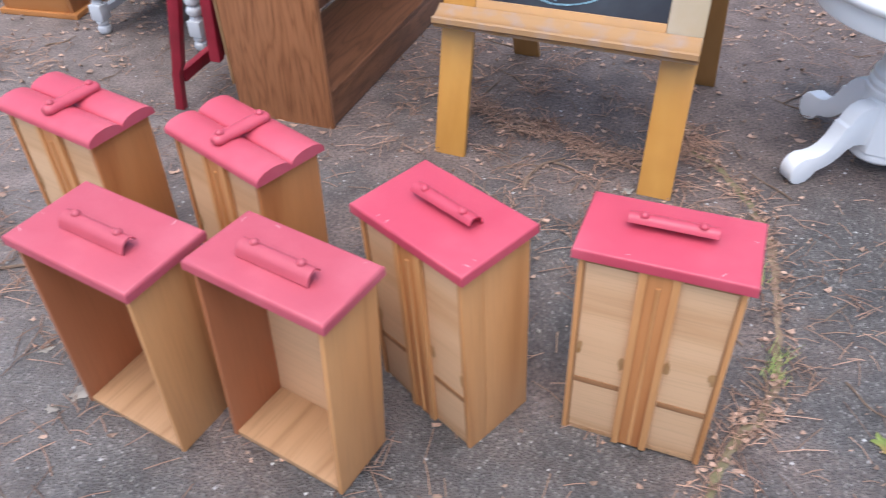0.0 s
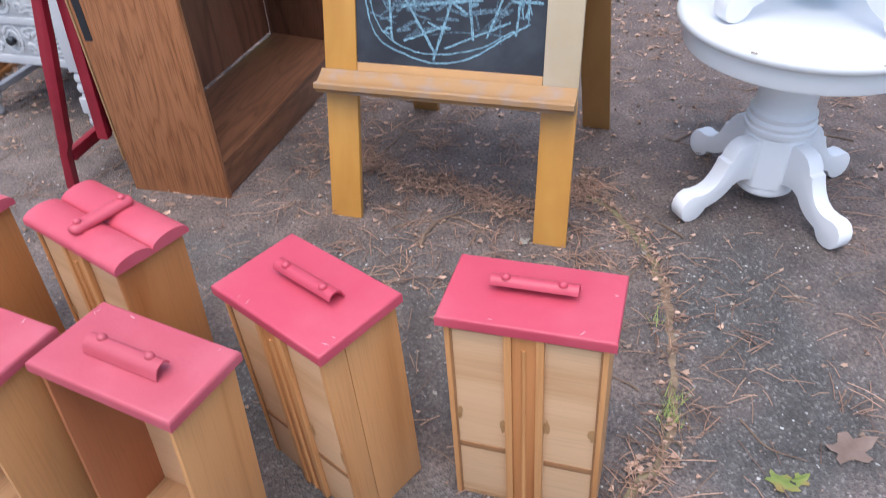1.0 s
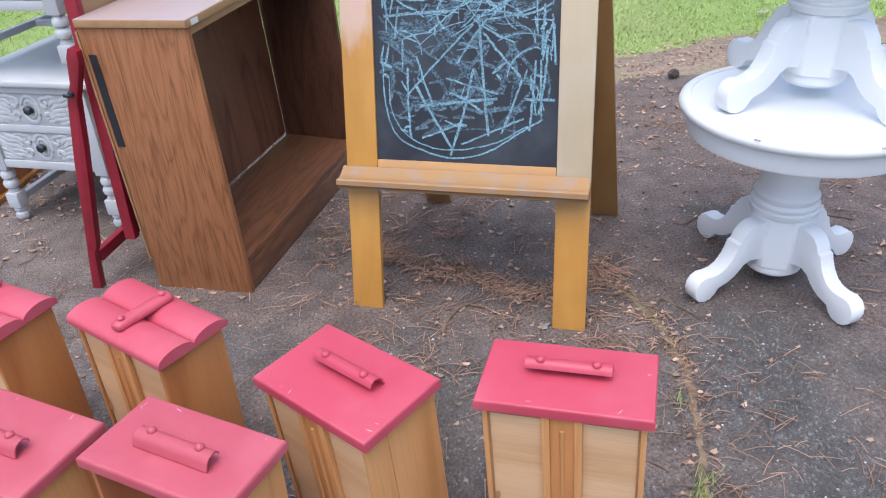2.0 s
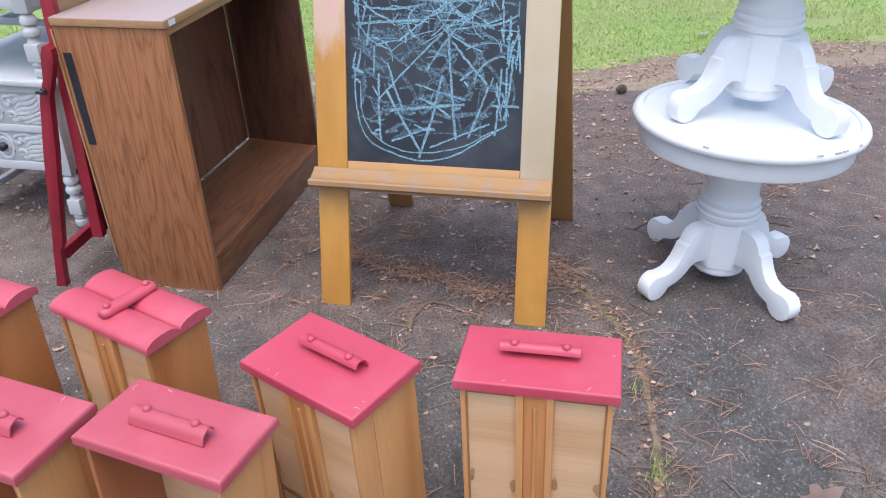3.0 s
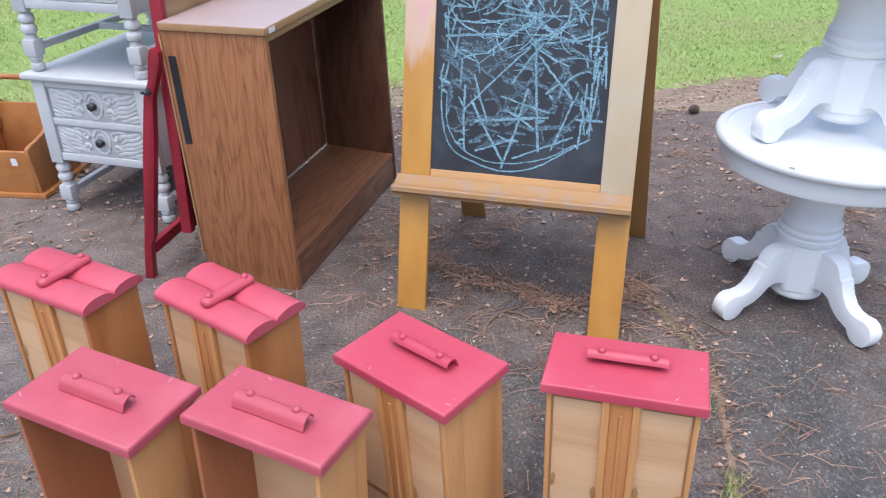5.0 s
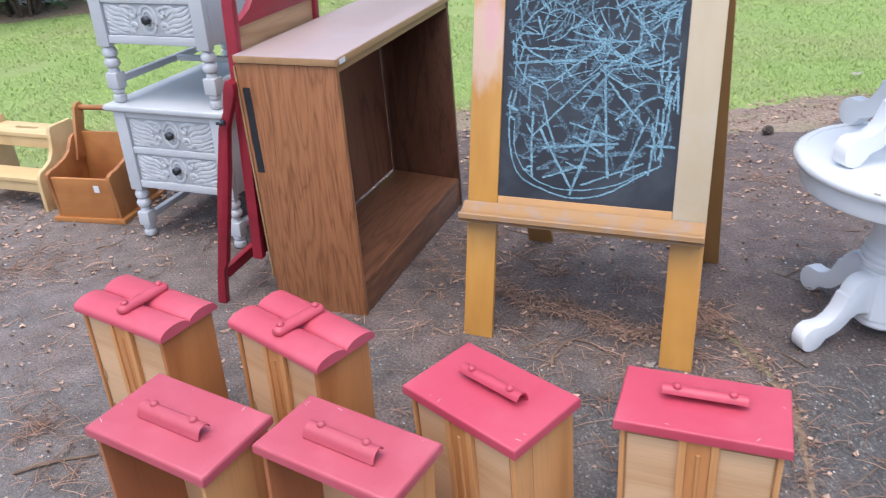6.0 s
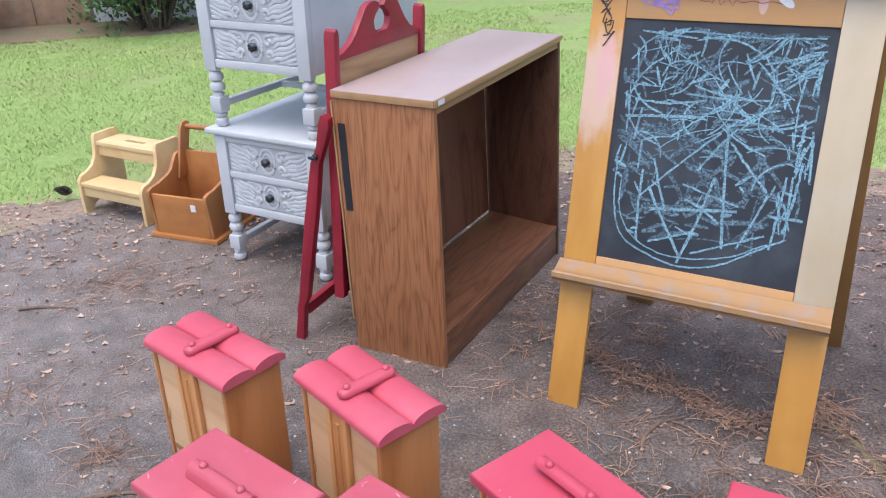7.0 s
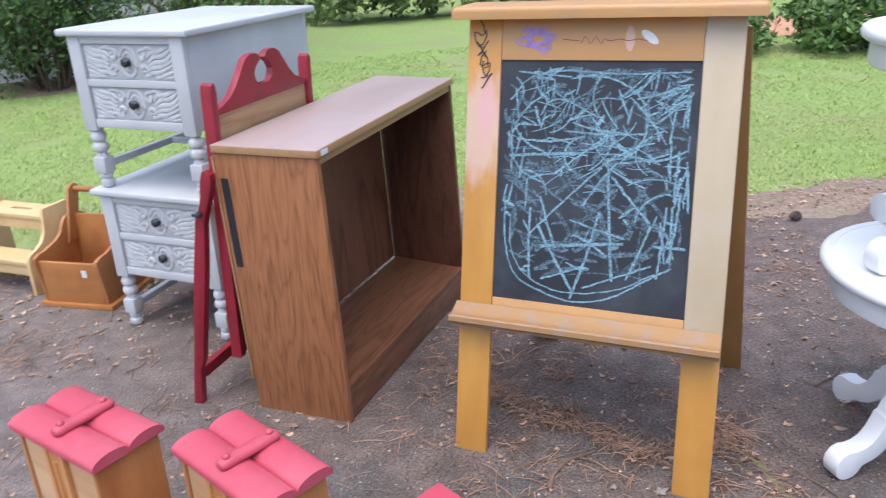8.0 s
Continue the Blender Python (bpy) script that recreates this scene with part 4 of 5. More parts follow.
def end_table(m, label):
    t = thing("end_table", m, label, "end table", "stacked end tables")
    W2, D2, H2 = 0.50, 0.77, 0.527
    # x along the front, y back, origin at the middle of the front legs' line
    bm = box(-W2 / 2, W2 / 2, -0.035, D2 - 0.035, H2 - 0.024, H2, 0.0)
    bmesh.ops.bevel(bm, geom=[e for e in bm.edges if abs(e.verts[0].co.z - e.verts[1].co.z) < 1e-6], offset=0.008, segments=3, affect="EDGES", profile=0.5)
    part("tabletop", bm, M_GREYPAINT, t)
    bx, b0, b1, zb, zt = 0.222, -0.022, D2 - 0.060, 0.212, H2 - 0.0245
    part("side_panel", box(-bx, -bx + 0.018, b0 + 0.03, b1 - 0.03, zb, zt, 0.002), M_GREYPAINT, t)
    part("side_panel", box(bx - 0.018, bx, b0 + 0.03, b1 - 0.03, zb, zt, 0.002), M_GREYPAINT, t)
    part("back_panel", box(-bx + 0.019, bx - 0.019, b1 - 0.018, b1 - 0.004, zb, zt, 0.002), M_GREYPAINT, t)
    part("floor_panel", box(-bx + 0.019, bx - 0.019, b0 + 0.02, b1 - 0.019, zb + 0.004, zb + 0.016, 0.001), M_GREYPAINT, t)
    for s in (-1, 1):
        xa, xb = sorted((s * bx, s * (bx - 0.048)))
        part("corner_post", box(xa, xb, b0, b0 + 0.0295, zb - 0.012, zt, 0.003), M_GREYPAINT, t)
        part("corner_post", box(xa, xb, b1 - 0.0295, b1, zb - 0.012, zt, 0.003), M_GREYPAINT, t)
    for z0, z1 in ((zb, zb + 0.028), (zb + 0.134, zb + 0.158), (zt - 0.022, zt)):
        part("front_rail", box(-bx + 0.0485, bx - 0.0485, b0 + 0.003, b0 + 0.024, z0, z1, 0.003), M_GREYPAINT, t)
    for z0, z1 in ((zb + 0.029, zb + 0.133), (zb + 0.159, zt - 0.023)):
        dw, zlo, zhi = bx - 0.050, z0, z1
        zc, hh = (z0 + z1) / 2, (z1 - z0) / 2
        dr = part("drawer", box(-dw, dw, b0 + 0.010, b0 + 0.022, z0, z1, 0.002), M_CARVEBACK, t, "drawer front carved with leafy scrolls")

        def carve(name, pts, r, closed=False, zlo=z0, zhi=z1):
            """One raised piece: a rounded, tapering fillet along points in x and z, flattened against the board."""
            n = len(pts)
            rr = [r if closed else r * (0.35 + 0.65 * math.sin(math.pi * min(1.0, 0.12 + 0.86 * i / (n - 1))) ** 0.8) for i in range(n)]
            bm = tube([(px, 0.0, pz) for px, pz in pts], rr, 8)
            for v in bm.verts:
                v.co.y = b0 + 0.0102 + v.co.y * 0.62
                v.co.z = min(max(v.co.z, zlo + 0.003), zhi - 0.003)
                v.co.x = min(max(v.co.x, -dw + 0.003), dw - 0.003)
            part(name, bm, M_CARVING, dr)
        for s in (-1, 1):
            for cz, rad, start in ((0.021, 0.019, 1.0), (-0.024, 0.017, 4.8)):
                carve("carved_scroll", spiral(s * 0.058, zc + cz, rad, 1.1, s, start), 0.0072)
            for knots, r in FRONDS:
                carve("carved_leaf", [(s * p.x, zc + p.y) for p in smooth_path(knots, 5)], r)
        for k, r in ((0.036, 0.0062), (0.022, 0.0045)):
            carve("carved_ring", [(k * 0.86 * math.cos(6.2832 * i / 28), zc + min(k * 1.25, hh - 0.006) * math.sin(6.2832 * i / 28)) for i in range(29)], r, True)
        # pierced rosette pull
        bm = lathe([(0.013, 0.0), (0.015, 0.003), (0.012, 0.006), (0.006, 0.010), (0.006, 0.016), (0.015, 0.018), (0.0165, 0.022), (0.012, 0.028), (0.004, 0.030)], 16)
        for i, v in enumerate(bm.verts):
            v.co.x *= 1 + 0.12 * math.sin(i * 2.4)
            v.co.y *= 1 + 0.12 * math.sin(i * 2.4)
        move(bm, Matrix.Translation((0, b0 + 0.008, zc)) @ pose(0, 0, 0, 90, 0, 0) @ Matrix.Diagonal((0.9, 0.9, 0.75, 1)))
        part("knob", bm, M_PEWTER, dr, "dark metal rosette knob")
    # turned legs on square blocks
    prof_up = [(0.018, 0.206), (0.021, 0.200), (0.016, 0.196), (0.021, 0.190), (0.026, 0.178), (0.024, 0.166), (0.015, 0.160), (0.022, 0.154), (0.027, 0.142), (0.024, 0.130), (0.015, 0.124), (0.018, 0.118), (0.020, 0.108)]
    prof_dn = [(0.014, 0.0), (0.020, 0.004), (0.024, 0.014), (0.022, 0.026), (0.014, 0.032), (0.021, 0.038), (0.022, 0.046), (0.018, 0.052)]
    fx = bx - 0.024
    for px, py in ((-fx, 0.002), (fx, 0.002), (-fx, b1 - 0.016), (fx, b1 - 0.016)):
        bm = lathe(prof_dn, 18)
        lathe(prof_up[::-1], 18, bm)
        box(-0.024, 0.024, -0.024, 0.024, 0.0515, 0.1085, 0.006, bm)
        part("leg", move(bm, Matrix.Translation((px, py, 0))), M_GREYPAINT, t, "turned bead leg")
    for s in (-1, 1):
        part("stretcher", box(s * fx - 0.012, s * fx + 0.012, 0.0305, b1 - 0.0405, 0.066, 0.090, 0.004), M_GREYPAINT, t)
    part("stretcher", box(-fx + 0.0125, fx - 0.0125, D2 / 2 - 0.05, D2 / 2 - 0.026, 0.067, 0.089, 0.004), M_GREYPAINT, t)
    return t


NS = pose(-0.982, 2.609, 0, 0, 0, -22.5)
end_table(NS, "pale grey end table with two carved drawers, standing on asphalt")
end_table(NS @ pose(-0.004, 0.008, 0.5275), "pale grey carved end table standing on an identical one")


# ---- white pedestal tables ----
LEGPROF = [(0.045, 0.194), (0.085, 0.206), (0.112, 0.205), (0.134, 0.196), (0.149, 0.178), (0.156, 0.160), (0.166, 0.156), (0.170, 0.142), (0.182, 0.116), (0.199, 0.094), (0.218, 0.083), (0.240, 0.080), (0.262, 0.082), (0.280, 0.074), (0.291, 0.058), (0.294, 0.039), (0.289, 0.018), (0.276, 0.005), (0.258, 0.0), (0.238, 0.004), (0.224, 0.016), (0.214, 0.032), (0.184, 0.042), (0.166, 0.052), (0.150, 0.066), (0.136, 0.082), (0.116, 0.092), (0.094, 0.090), (0.070, 0.082), (0.045, 0.075)]


def pedestal_table(m, label):
    t = thing("pedestal_table", m, label, "table", "stacked pedestal tables")
    H = 0.535
    rim = [(0.272, H - 0.034), (0.300, H - 0.034), (0.308, H - 0.028), (0.311, H - 0.018), (0.308, H - 0.008), (0.300, H - 0.002), (0.290, H), (0.282, H - 0.0015), (0.280, H - 0.005), (0.274, H - 0.0055), (0.02, H - 0.0055), (0.001, H - 0.0055)]
    top = part("tabletop", lathe(rim, 72), M_WHITEPAINT, t, "round white top with a rounded rim")
    part("apron", lathe([(0.255, H - 0.088), (0.284, H - 0.088), (0.287, H - 0.082), (0.287, H - 0.0345), (0.255, H - 0.0345)], 72), M_WHITEPAINT, t)
    col = [(0.088, 0.2195), (0.091, 0.225), (0.091, 0.235), (0.085, 0.239), (0.088, 0.243), (0.089, 0.251), (0.085, 0.257), (0.082, 0.260), (0.085, 0.265), (0.085, 0.274), (0.080, 0.279), (0.076, 0.286), (0.074, 0.315), (0.076, 0.350), (0.080, 0.390), (0.083, 0.420), (0.083, H - 0.06), (0.11, H - 0.055), (0.11, H - 0.0345)]
    part("column", lathe(col, 40), M_WHITEPAINT, t)
    bm = move(lathe([(0.086, 0.068), (0.086, 0.208), (0.081, 0.219)], 8), pose(0, 0, 0, 0, 0, 14.5 + 22.5))
    bmesh.ops.bevel(bm, geom=[e for e in bm.edges if abs(e.verts[0].co.z - e.verts[1].co.z) > 0.1], offset=0.003, segments=2, affect="EDGES", profile=0.5)
    part("base_block", bm, M_WHITEPAINT, t, "octagonal block between the legs")
    part("base_disc", lathe([(0.050, 0.034), (0.066, 0.035), (0.076, 0.044), (0.078, 0.056), (0.074, 0.0675)], 36), M_WHITEPAINT, t)
    for k in range(4):
        bm = slab(LEGPROF, 0.047, 0.005)
        move(bm, pose(0, 0, 0, 0, 0, 14.5 + 90 * k))
        part("leg", bm, M_WHITEPAINT, t, "scroll-footed bracket leg")
    # chips in the paint along the rim
    rr = random.Random(5)
    for k in range(5):
        a, r0 = radians(rr.uniform(215, 300)), 0.3085
        bm = bmesh.new()
        ln = rr.uniform(0.006, 0.02)
        lo = [bm.verts.new(((r0 + 0.0013) * math.cos(a + q), (r0 + 0.0013) * math.sin(a + q), H - 0.0088)) for q in (ln * i for i in range(5))]
        hi = [bm.verts.new(((r0 - 0.0015) * math.cos(a + q), (r0 - 0.0015) * math.sin(a + q), H - 0.0055 + 0.001 * (i % 2))) for i, q in enumerate(ln * i for i in range(5))]
        for i in range(4):
            bm.faces.new((lo[i], lo[i + 1], hi[i + 1], hi[i]))
        part("paint_chip", bm, M_WORN, top)
    return t


pedestal_table(pose(1.168, 1.727, 0), "white painted round pedestal table with a chipped rim, on asphalt")
pedestal_table(pose(1.204, 1.772, 0.5300, 0, 0, -1.0), "white painted pedestal table stacked on an identical table")


# ---- magazine rack ----
rack = thing("magazine_rack", pose(-1.445, 2.845, 0, 0, 0, -14.5), "honey pine magazine rack with a dowel handle, beside the end table", "magazine rack")
RW = 0.140
part("base_board", box(-RW - 0.018, RW + 0.018, -0.010, 0.325, 0.0, 0.020, 0.004), M_HONEY, rack)
ENDP = [(0.004, 0.0205), (0.292, 0.0205), (0.318, 0.200), (0.306, 0.280), (0.270, 0.301), (0.195, 0.303), (0.176, 0.294), (0.160, 0.272), (0.143, 0.247), (0.110, 0.230), (0.045, 0.216), (0.010, 0.214), (-0.014, 0.206), (-0.020, 0.192), (-0.014, 0.170)]
POST = [(0.165, 0.200), (0.222, 0.200), (0.283, 0.392), (0.279, 0.412), (0.262, 0.421), (0.240, 0.419), (0.222, 0.404)]
for s in (-1, 1):
    bm = move(slab(POST, 0.013, 0.003), Matrix.Translation((s * (RW - 0.0235), 0, 0)) @ pose(0, 0, 0, 0, 0, 90))
    part("post", bm, M_HONEYEND, rack)
for s in (-1, 1):
    bm = move(slab(ENDP, 0.016, 0.003), Matrix.Translation((s * (RW - 0.008), 0, 0)) @ pose(0, 0, 0, 0, 0, 90))
    part("end_board", bm, M_HONEYEND, rack)
lean_f = pose(0, 0.006, 0.0205, 4, 0, 0)
part("front_board", move(box(-RW + 0.0165, RW - 0.0165, -0.004, 0.010, 0, 0.172, 0.003), lean_f), M_HONEY, rack)
part("rear_board", move(box(-RW + 0.0165, RW - 0.0165, -0.010, 0.004, 0, 0.182, 0.003), pose(0, 0.292, 0.0205, -6, 0, 0)), M_HONEY, rack)
part("divider", box(-RW + 0.0165, RW - 0.0165, 0.226, 0.238, 0.0205, 0.304, 0.003), M_HONEY, rack)
part("dowel", tube([(-RW + 0.0305, 0.256, 0.398), (RW - 0.0305, 0.256, 0.398)], 0.011, 14), M_HONEY, rack)
part("price_sticker", move(box(0.055, 0.078, -0.0053, -0.0045, 0.115, 0.145, 0.0), lean_f), M_STICKER, rack, "small white price sticker")

# ---- step stool ----
stool = thing("step_stool", pose(-1.836, 3.041, 0, 0, 0, -21.5), "raw pine two-step stool on the edge of the asphalt", "step stool")
SW = 0.190
SIDE = [(y * 0.78, z) for y, z in ((0.0, 0.0), (0.055, 0.0), (0.075, 0.028), (0.110, 0.042), (0.215, 0.042), (0.250, 0.028), (0.268, 0.0), (0.325, 0.0), (0.325, 0.318), (0.312, 0.330), (0.162, 0.330), (0.150, 0.318), (0.146, 0.275), (0.136, 0.235), (0.108, 0.200), (0.062, 0.180), (0.022, 0.172), (0.004, 0.155), (0.0, 0.13))]
for s in (-1, 1):
    bm = move(slab(SIDE, 0.019, 0.004), Matrix.Translation((s * (SW - 0.0095), 0, 0)) @ pose(0, 0, 0, 0, 0, 90))
    part("side_board", bm, M_RAWPINE, stool)
part("lower_step", box(-SW + 0.0195, SW - 0.0195, 0.003, 0.118, 0.125, 0.143, 0.003), M_RAWPINE, stool)
part("lower_apron", box(-SW + 0.0195, SW - 0.0195, 0.012, 0.028, 0.080, 0.1245, 0.003), M_RAWPINE, stool)
part("upper_apron", box(-SW + 0.0195, SW - 0.0195, 0.128, 0.144, 0.232, 0.2785, 0.003), M_RAWPINE, stool)
bm = bmesh.new()
box(-SW + 0.0195, SW - 0.0195, 0.120, 0.178, 0.279, 0.297, 0.003, bm)
box(-SW + 0.0195, SW - 0.0195, 0.202, 0.252, 0.279, 0.297, 0.003, bm)
box(-SW + 0.0195, -0.055, 0.1782, 0.2018, 0.279, 0.2968, 0.001, bm)
box(0.055, SW - 0.0195, 0.1782, 0.2018, 0.279, 0.2968, 0.001, bm)
part("upper_step", bm, M_RAWPINE, stool, "step with a hand slot")


# ---- house with block foundation ----
HS = pose(-4.66, 8.43, 0, 0, 0, 21.0)
house = thing("house", HS, "white clapboard house on a low tan block foundation", "house")
part("wall", box(-9, 2.0, 0.10, 0.30, -0.05, 3.2, 0.0), M_SIDING, house)
part("foundation", box(-9, 0.02, 0.03, 0.0995, -0.05, 0.262, 0.0), M_MORTAR, house)
for i in range(15):
    x1 = 0.0 - i * 0.56
    part("block", box(x1 - 0.55, x1, 0.0, 0.0295, -0.04, 0.256, 0.006), M_BRICK, house)
part("skirting", box(0.03, 2.0, 0.02, 0.0995, -0.05, 0.262, 0.004), M_SIDING, house)
for i in range(18):
    z0 = 0.270 + i * 0.16
    bm = box(-9, 2.0, 0.060, 0.098, z0, z0 + 0.157, 0.0)
    for v in bm.verts:
        if v.co.z > z0 + 0.1 and v.co.y < 0.08:
            v.co.y = 0.088
    part("clapboard", bm, M_SIDING, house)
bm = box(-9.4, 2.4, -0.5, 3.0, 3.2, 3.3, 0.0)
for v in bm.verts:
    if v.co.y > 1:
        v.co.z += 1.6
part("roof", bm, M_ROOF, house)


# ---- shrubs ----
def leafy(name, label, x, y, r, h, count, size, material, seed, category="bush", z0=0.0, stems=True, droop=0.0):
    rr = random.Random(seed)
    t = thing(name, pose(x, y, -0.02), label, category)
    tips = []
    if stems:
        bm = bmesh.new()
        for k in range(26):
            a, lean = rr.uniform(0, 6.283), rr.uniform(0.15, 1.0)
            base = Vector((0.12 * math.cos(a), 0.12 * math.sin(a), 0))
            tip = Vector((r * lean * math.cos(a + rr.gauss(0, 0.3)), r * lean * math.sin(a), h * rr.uniform(0.3, 1.0) * (1.1 - 0.45 * lean)))
            m1 = base.lerp(tip, 0.35) + Vector((0, 0, 0.05 * h))
            m2 = base.lerp(tip, 0.7) + Vector((rr.gauss(0, 0.04), rr.gauss(0, 0.04), 0.08 * h))
            tube([base, m1, m2, tip], [0.018, 0.013, 0.008, 0.003], 5, bm)
            tips += [m1, m2, tip]
            for q in range(4):
                p0 = m1.lerp(tip, rr.uniform(0, 0.9))
                p1 = p0 + Vector((rr.gauss(0, 0.25 * r), rr.gauss(0, 0.25 * r), rr.uniform(0.0, 0.22 * h)))
                tube([p0, p1], [0.006, 0.002], 4, bm)
                tips += [p1, p0.lerp(p1, 0.5)]
        part("trunk", bm, M_BARK, t)
    else:
        for k in range(int(30 * r)):
            a, q = rr.uniform(0, 6.283), rr.uniform(0, 1) ** 0.5
            tips.append(Vector((r * q * math.cos(a), 0.6 * r * q * math.sin(a), h * rr.uniform(0.15, 1.0) * (1 - 0.5 * q * q))))
    verts, faces = [], []
    for k in range(count):
        c = rr.choice(tips)
        p = c + Vector((rr.gauss(0, 0.12 * r), rr.gauss(0, 0.12 * r), rr.gauss(0, 0.08 * h)))
        p.z = max(p.z, 0.02)
        n = Vector((rr.gauss(0, 1), rr.gauss(0, 1), rr.gauss(0.4, 1))).normalized()
        u = n.orthogonal().normalized() * size * rr.uniform(0.6, 1.3)
        u.rotate(Matrix.Rotation(rr.uniform(0, 6.28), 3, n))
        w = n.cross(u) * 0.45
        b = len(verts)
        verts += [p - u, p + w, p + u + n * size * 0.2, p - w]
        faces.append((b, b + 1, b + 2, b + 3))
    me = bpy.data.meshes.new("foliage")
    me.from_pydata([tuple(v) for v in verts], [], faces)
    me.materials.append(material)
    f = new("foliage", me)
    f.parent = t
    return t


leafy("bush", "dark green leafy bush with bare lower stems beside the house", -3.75, 7.95, 0.95, 1.75, 8500, 0.036, M_LEAF, 3)
leafy("bush", "dark green leafy bush against the white house wall", -5.6, 7.5, 0.7, 1.5, 2600, 0.04, M_LEAF, 4)
leafy("bush", "loose green shrub growing by the house wall", -2.3, 8.9, 0.8, 1.5, 3000, 0.04, M_SHRUB, 8)
for k, (x, y, r, h) in enumerate(((3.9, 8.5, 0.75, 0.55), (4.7, 8.1, 0.8, 0.65), (5.6, 8.0, 0.9, 0.7))):
    leafy("low_shrub", "low mixed green shrub at the edge of the lawn", x, y, r, h, 2200, 0.05, M_SHRUB, 20 + k, "shrub", stems=False)
for k in range(9):
    leafy("tall_shrub", "tall pale green shrub at the far end of the lawn", -3.4 + 1.25 * k, 13.9 + 0.5 * math.sin(k * 2.1) + (1.6 if k > 5 else 0), 1.1, 1.7 + 0.4 * math.sin(k * 1.7), 1900, 0.09, M_TALL, 40 + k, "shrub", stems=False)
for k in range(14):
    leafy("far_tree", "distant green tree foliage beyond the lawn", -16 + 3.0 * k, 24 + 2 * math.sin(k), 2.6, 7.5, 2200, 0.28, M_LEAF, 70 + k, "tree", stems=False)

bm = bmesh.new()
bmesh.ops.create_grid(bm, x_segments=30, y_segments=12, size=1)
for v in bm.verts:
    v.co = Vector((6.2 + 3.0 * v.co.x, 10.7 + 1.1 * v.co.y + 0.25 * noise.noise(Vector((v.co.x * 3, 0, 0))), -0.02 + 0.06 * (1 - v.co.y ** 2) * (1 - v.co.x ** 4)))
tagged(part("clay_bank", bm, M_CLAY), "bare red clay strip beyond the lawn", "soil", kind="structure")
bm = bmesh.new()
bmesh.ops.create_grid(bm, x_segments=60, y_segments=10, size=1)
for v in bm.verts:
    u, w = v.co.x, v.co.y
    rag = 0.15 * noise.noise(Vector((u * 9, w, 2)))
    p = HS @ Vector((-3.0 + 5 * u, -0.45 + 0.55 * w + (rag if w < -0.5 else 0), 0))
    v.co = Vector((p.x, p.y, -0.022 + 0.035 * (1 - w * w) + 0.006 * noise.noise(p * 6)))
tagged(part("flower_bed", bm, M_MULCH), "brown mulch bed along the house wall", "soil", kind="structure")


# ---- grass, needles, leaves and chips ----
g = np.random.default_rng(7)


gv, gf = [], []
for x, t in zip(g.uniform(-7.5, 7.5, 300000), g.uniform(0, 1, 300000)):
    e = edge_y(x)
    y = e + 10.5 * t ** 1.8
    if abs(x + 0.1) > 0.8 * y + 0.6:
        continue
    thin = noise.noise(Vector((x * 0.9, y * 0.9, 3))) + 0.5 * noise.noise(Vector((x * 3, y * 3, 1)))
    if thin > 0.40 or (y - e < 0.5 and thin > -0.5 + 1.25 * (y - e)) or (HS.inverted() @ Vector((x, y, 0))).y > -0.5:
        continue
    a, w, h = g.uniform(0, 6.283), 0.0012 + 0.0004 * y, g.uniform(0.012, 0.034)
    dx, dy, lx, ly = math.cos(a) * w, math.sin(a) * w, g.normal(0, 0.9) * h, g.normal(0, 0.9) * h
    b = len(gv)
    gv += [(x - dx, y - dy, -0.031), (x + dx, y + dy, -0.031), (x + lx, y + ly, -0.03 + h)]
    gf.append((b, b + 1, b + 2))
soup("grass", gv, gf, M_GRASS, "short green mown lawn grass, thin at the asphalt edge", "grass")

CRACK = smooth_path([(0.72, 1.95), (0.69, 1.84), (0.746, 1.70), (0.763, 1.50), (0.754, 1.38), (0.70, 1.19), (0.61, 0.99), (0.507, 0.90), (0.39, 0.76), (0.30, 0.60)], 12)
DRIFT = smooth_path([(0.06, 2.12), (0.20, 1.99), (0.34, 1.90), (0.46, 1.78), (0.62, 1.82), (0.70, 1.86)], 12)
nv, nf = [], []


def needle(x, y, a, ln, z=0.003, w=0.0011):
    bend = g.normal(0, 0.10)
    z += ground_z(x, y)
    pts = [(x + ln * t * math.cos(a + bend * t), y + ln * t * math.sin(a + bend * t), z + 0.004 * math.sin(3.1 * t)) for t in (0, 0.5, 1)]
    b = len(nv)
    for px, py, pz in pts:
        nv.extend([(px - w * math.sin(a), py + w * math.cos(a), pz), (px + w * math.sin(a), py - w * math.cos(a), pz), (px, py, pz + 0.0013)])
    for i in (0, 3):
        for j in range(3):
            nf.append((b + i + j, b + i + (j + 1) % 3, b + i + 3 + (j + 1) % 3, b + i + 3 + j))


for k in range(3400):
    x, y = g.uniform(-3.0, 3.0), g.uniform(0.3, 4.0)
    if y < edge_y(x) - 0.02 and noise.noise(Vector((x * 1.7, y * 1.7, 5))) > -0.15:
        needle(x, y, g.uniform(0, 6.283), g.uniform(0.03, 0.10))
for path, amount, wide in ((CRACK, 430, 0.026), (DRIFT, 400, 0.024)):
    for k in range(amount):
        p = path[g.integers(0, len(path))]
        needle(p.x + g.normal(0, wide), p.y + g.normal(0, wide), g.uniform(0, 6.283), g.uniform(0.015, 0.055), 0.003 + abs(g.normal(0, 0.004)))
for k in range(100):
    cx, cy = g.uniform(-2.4, 2.4), g.uniform(0.7, 3.4)
    for q in range(14):
        needle(cx + g.normal(0, 0.035), cy + g.normal(0, 0.035), g.uniform(0, 6.283), g.uniform(0.03, 0.08), 0.003 + abs(g.normal(0, 0.003)))
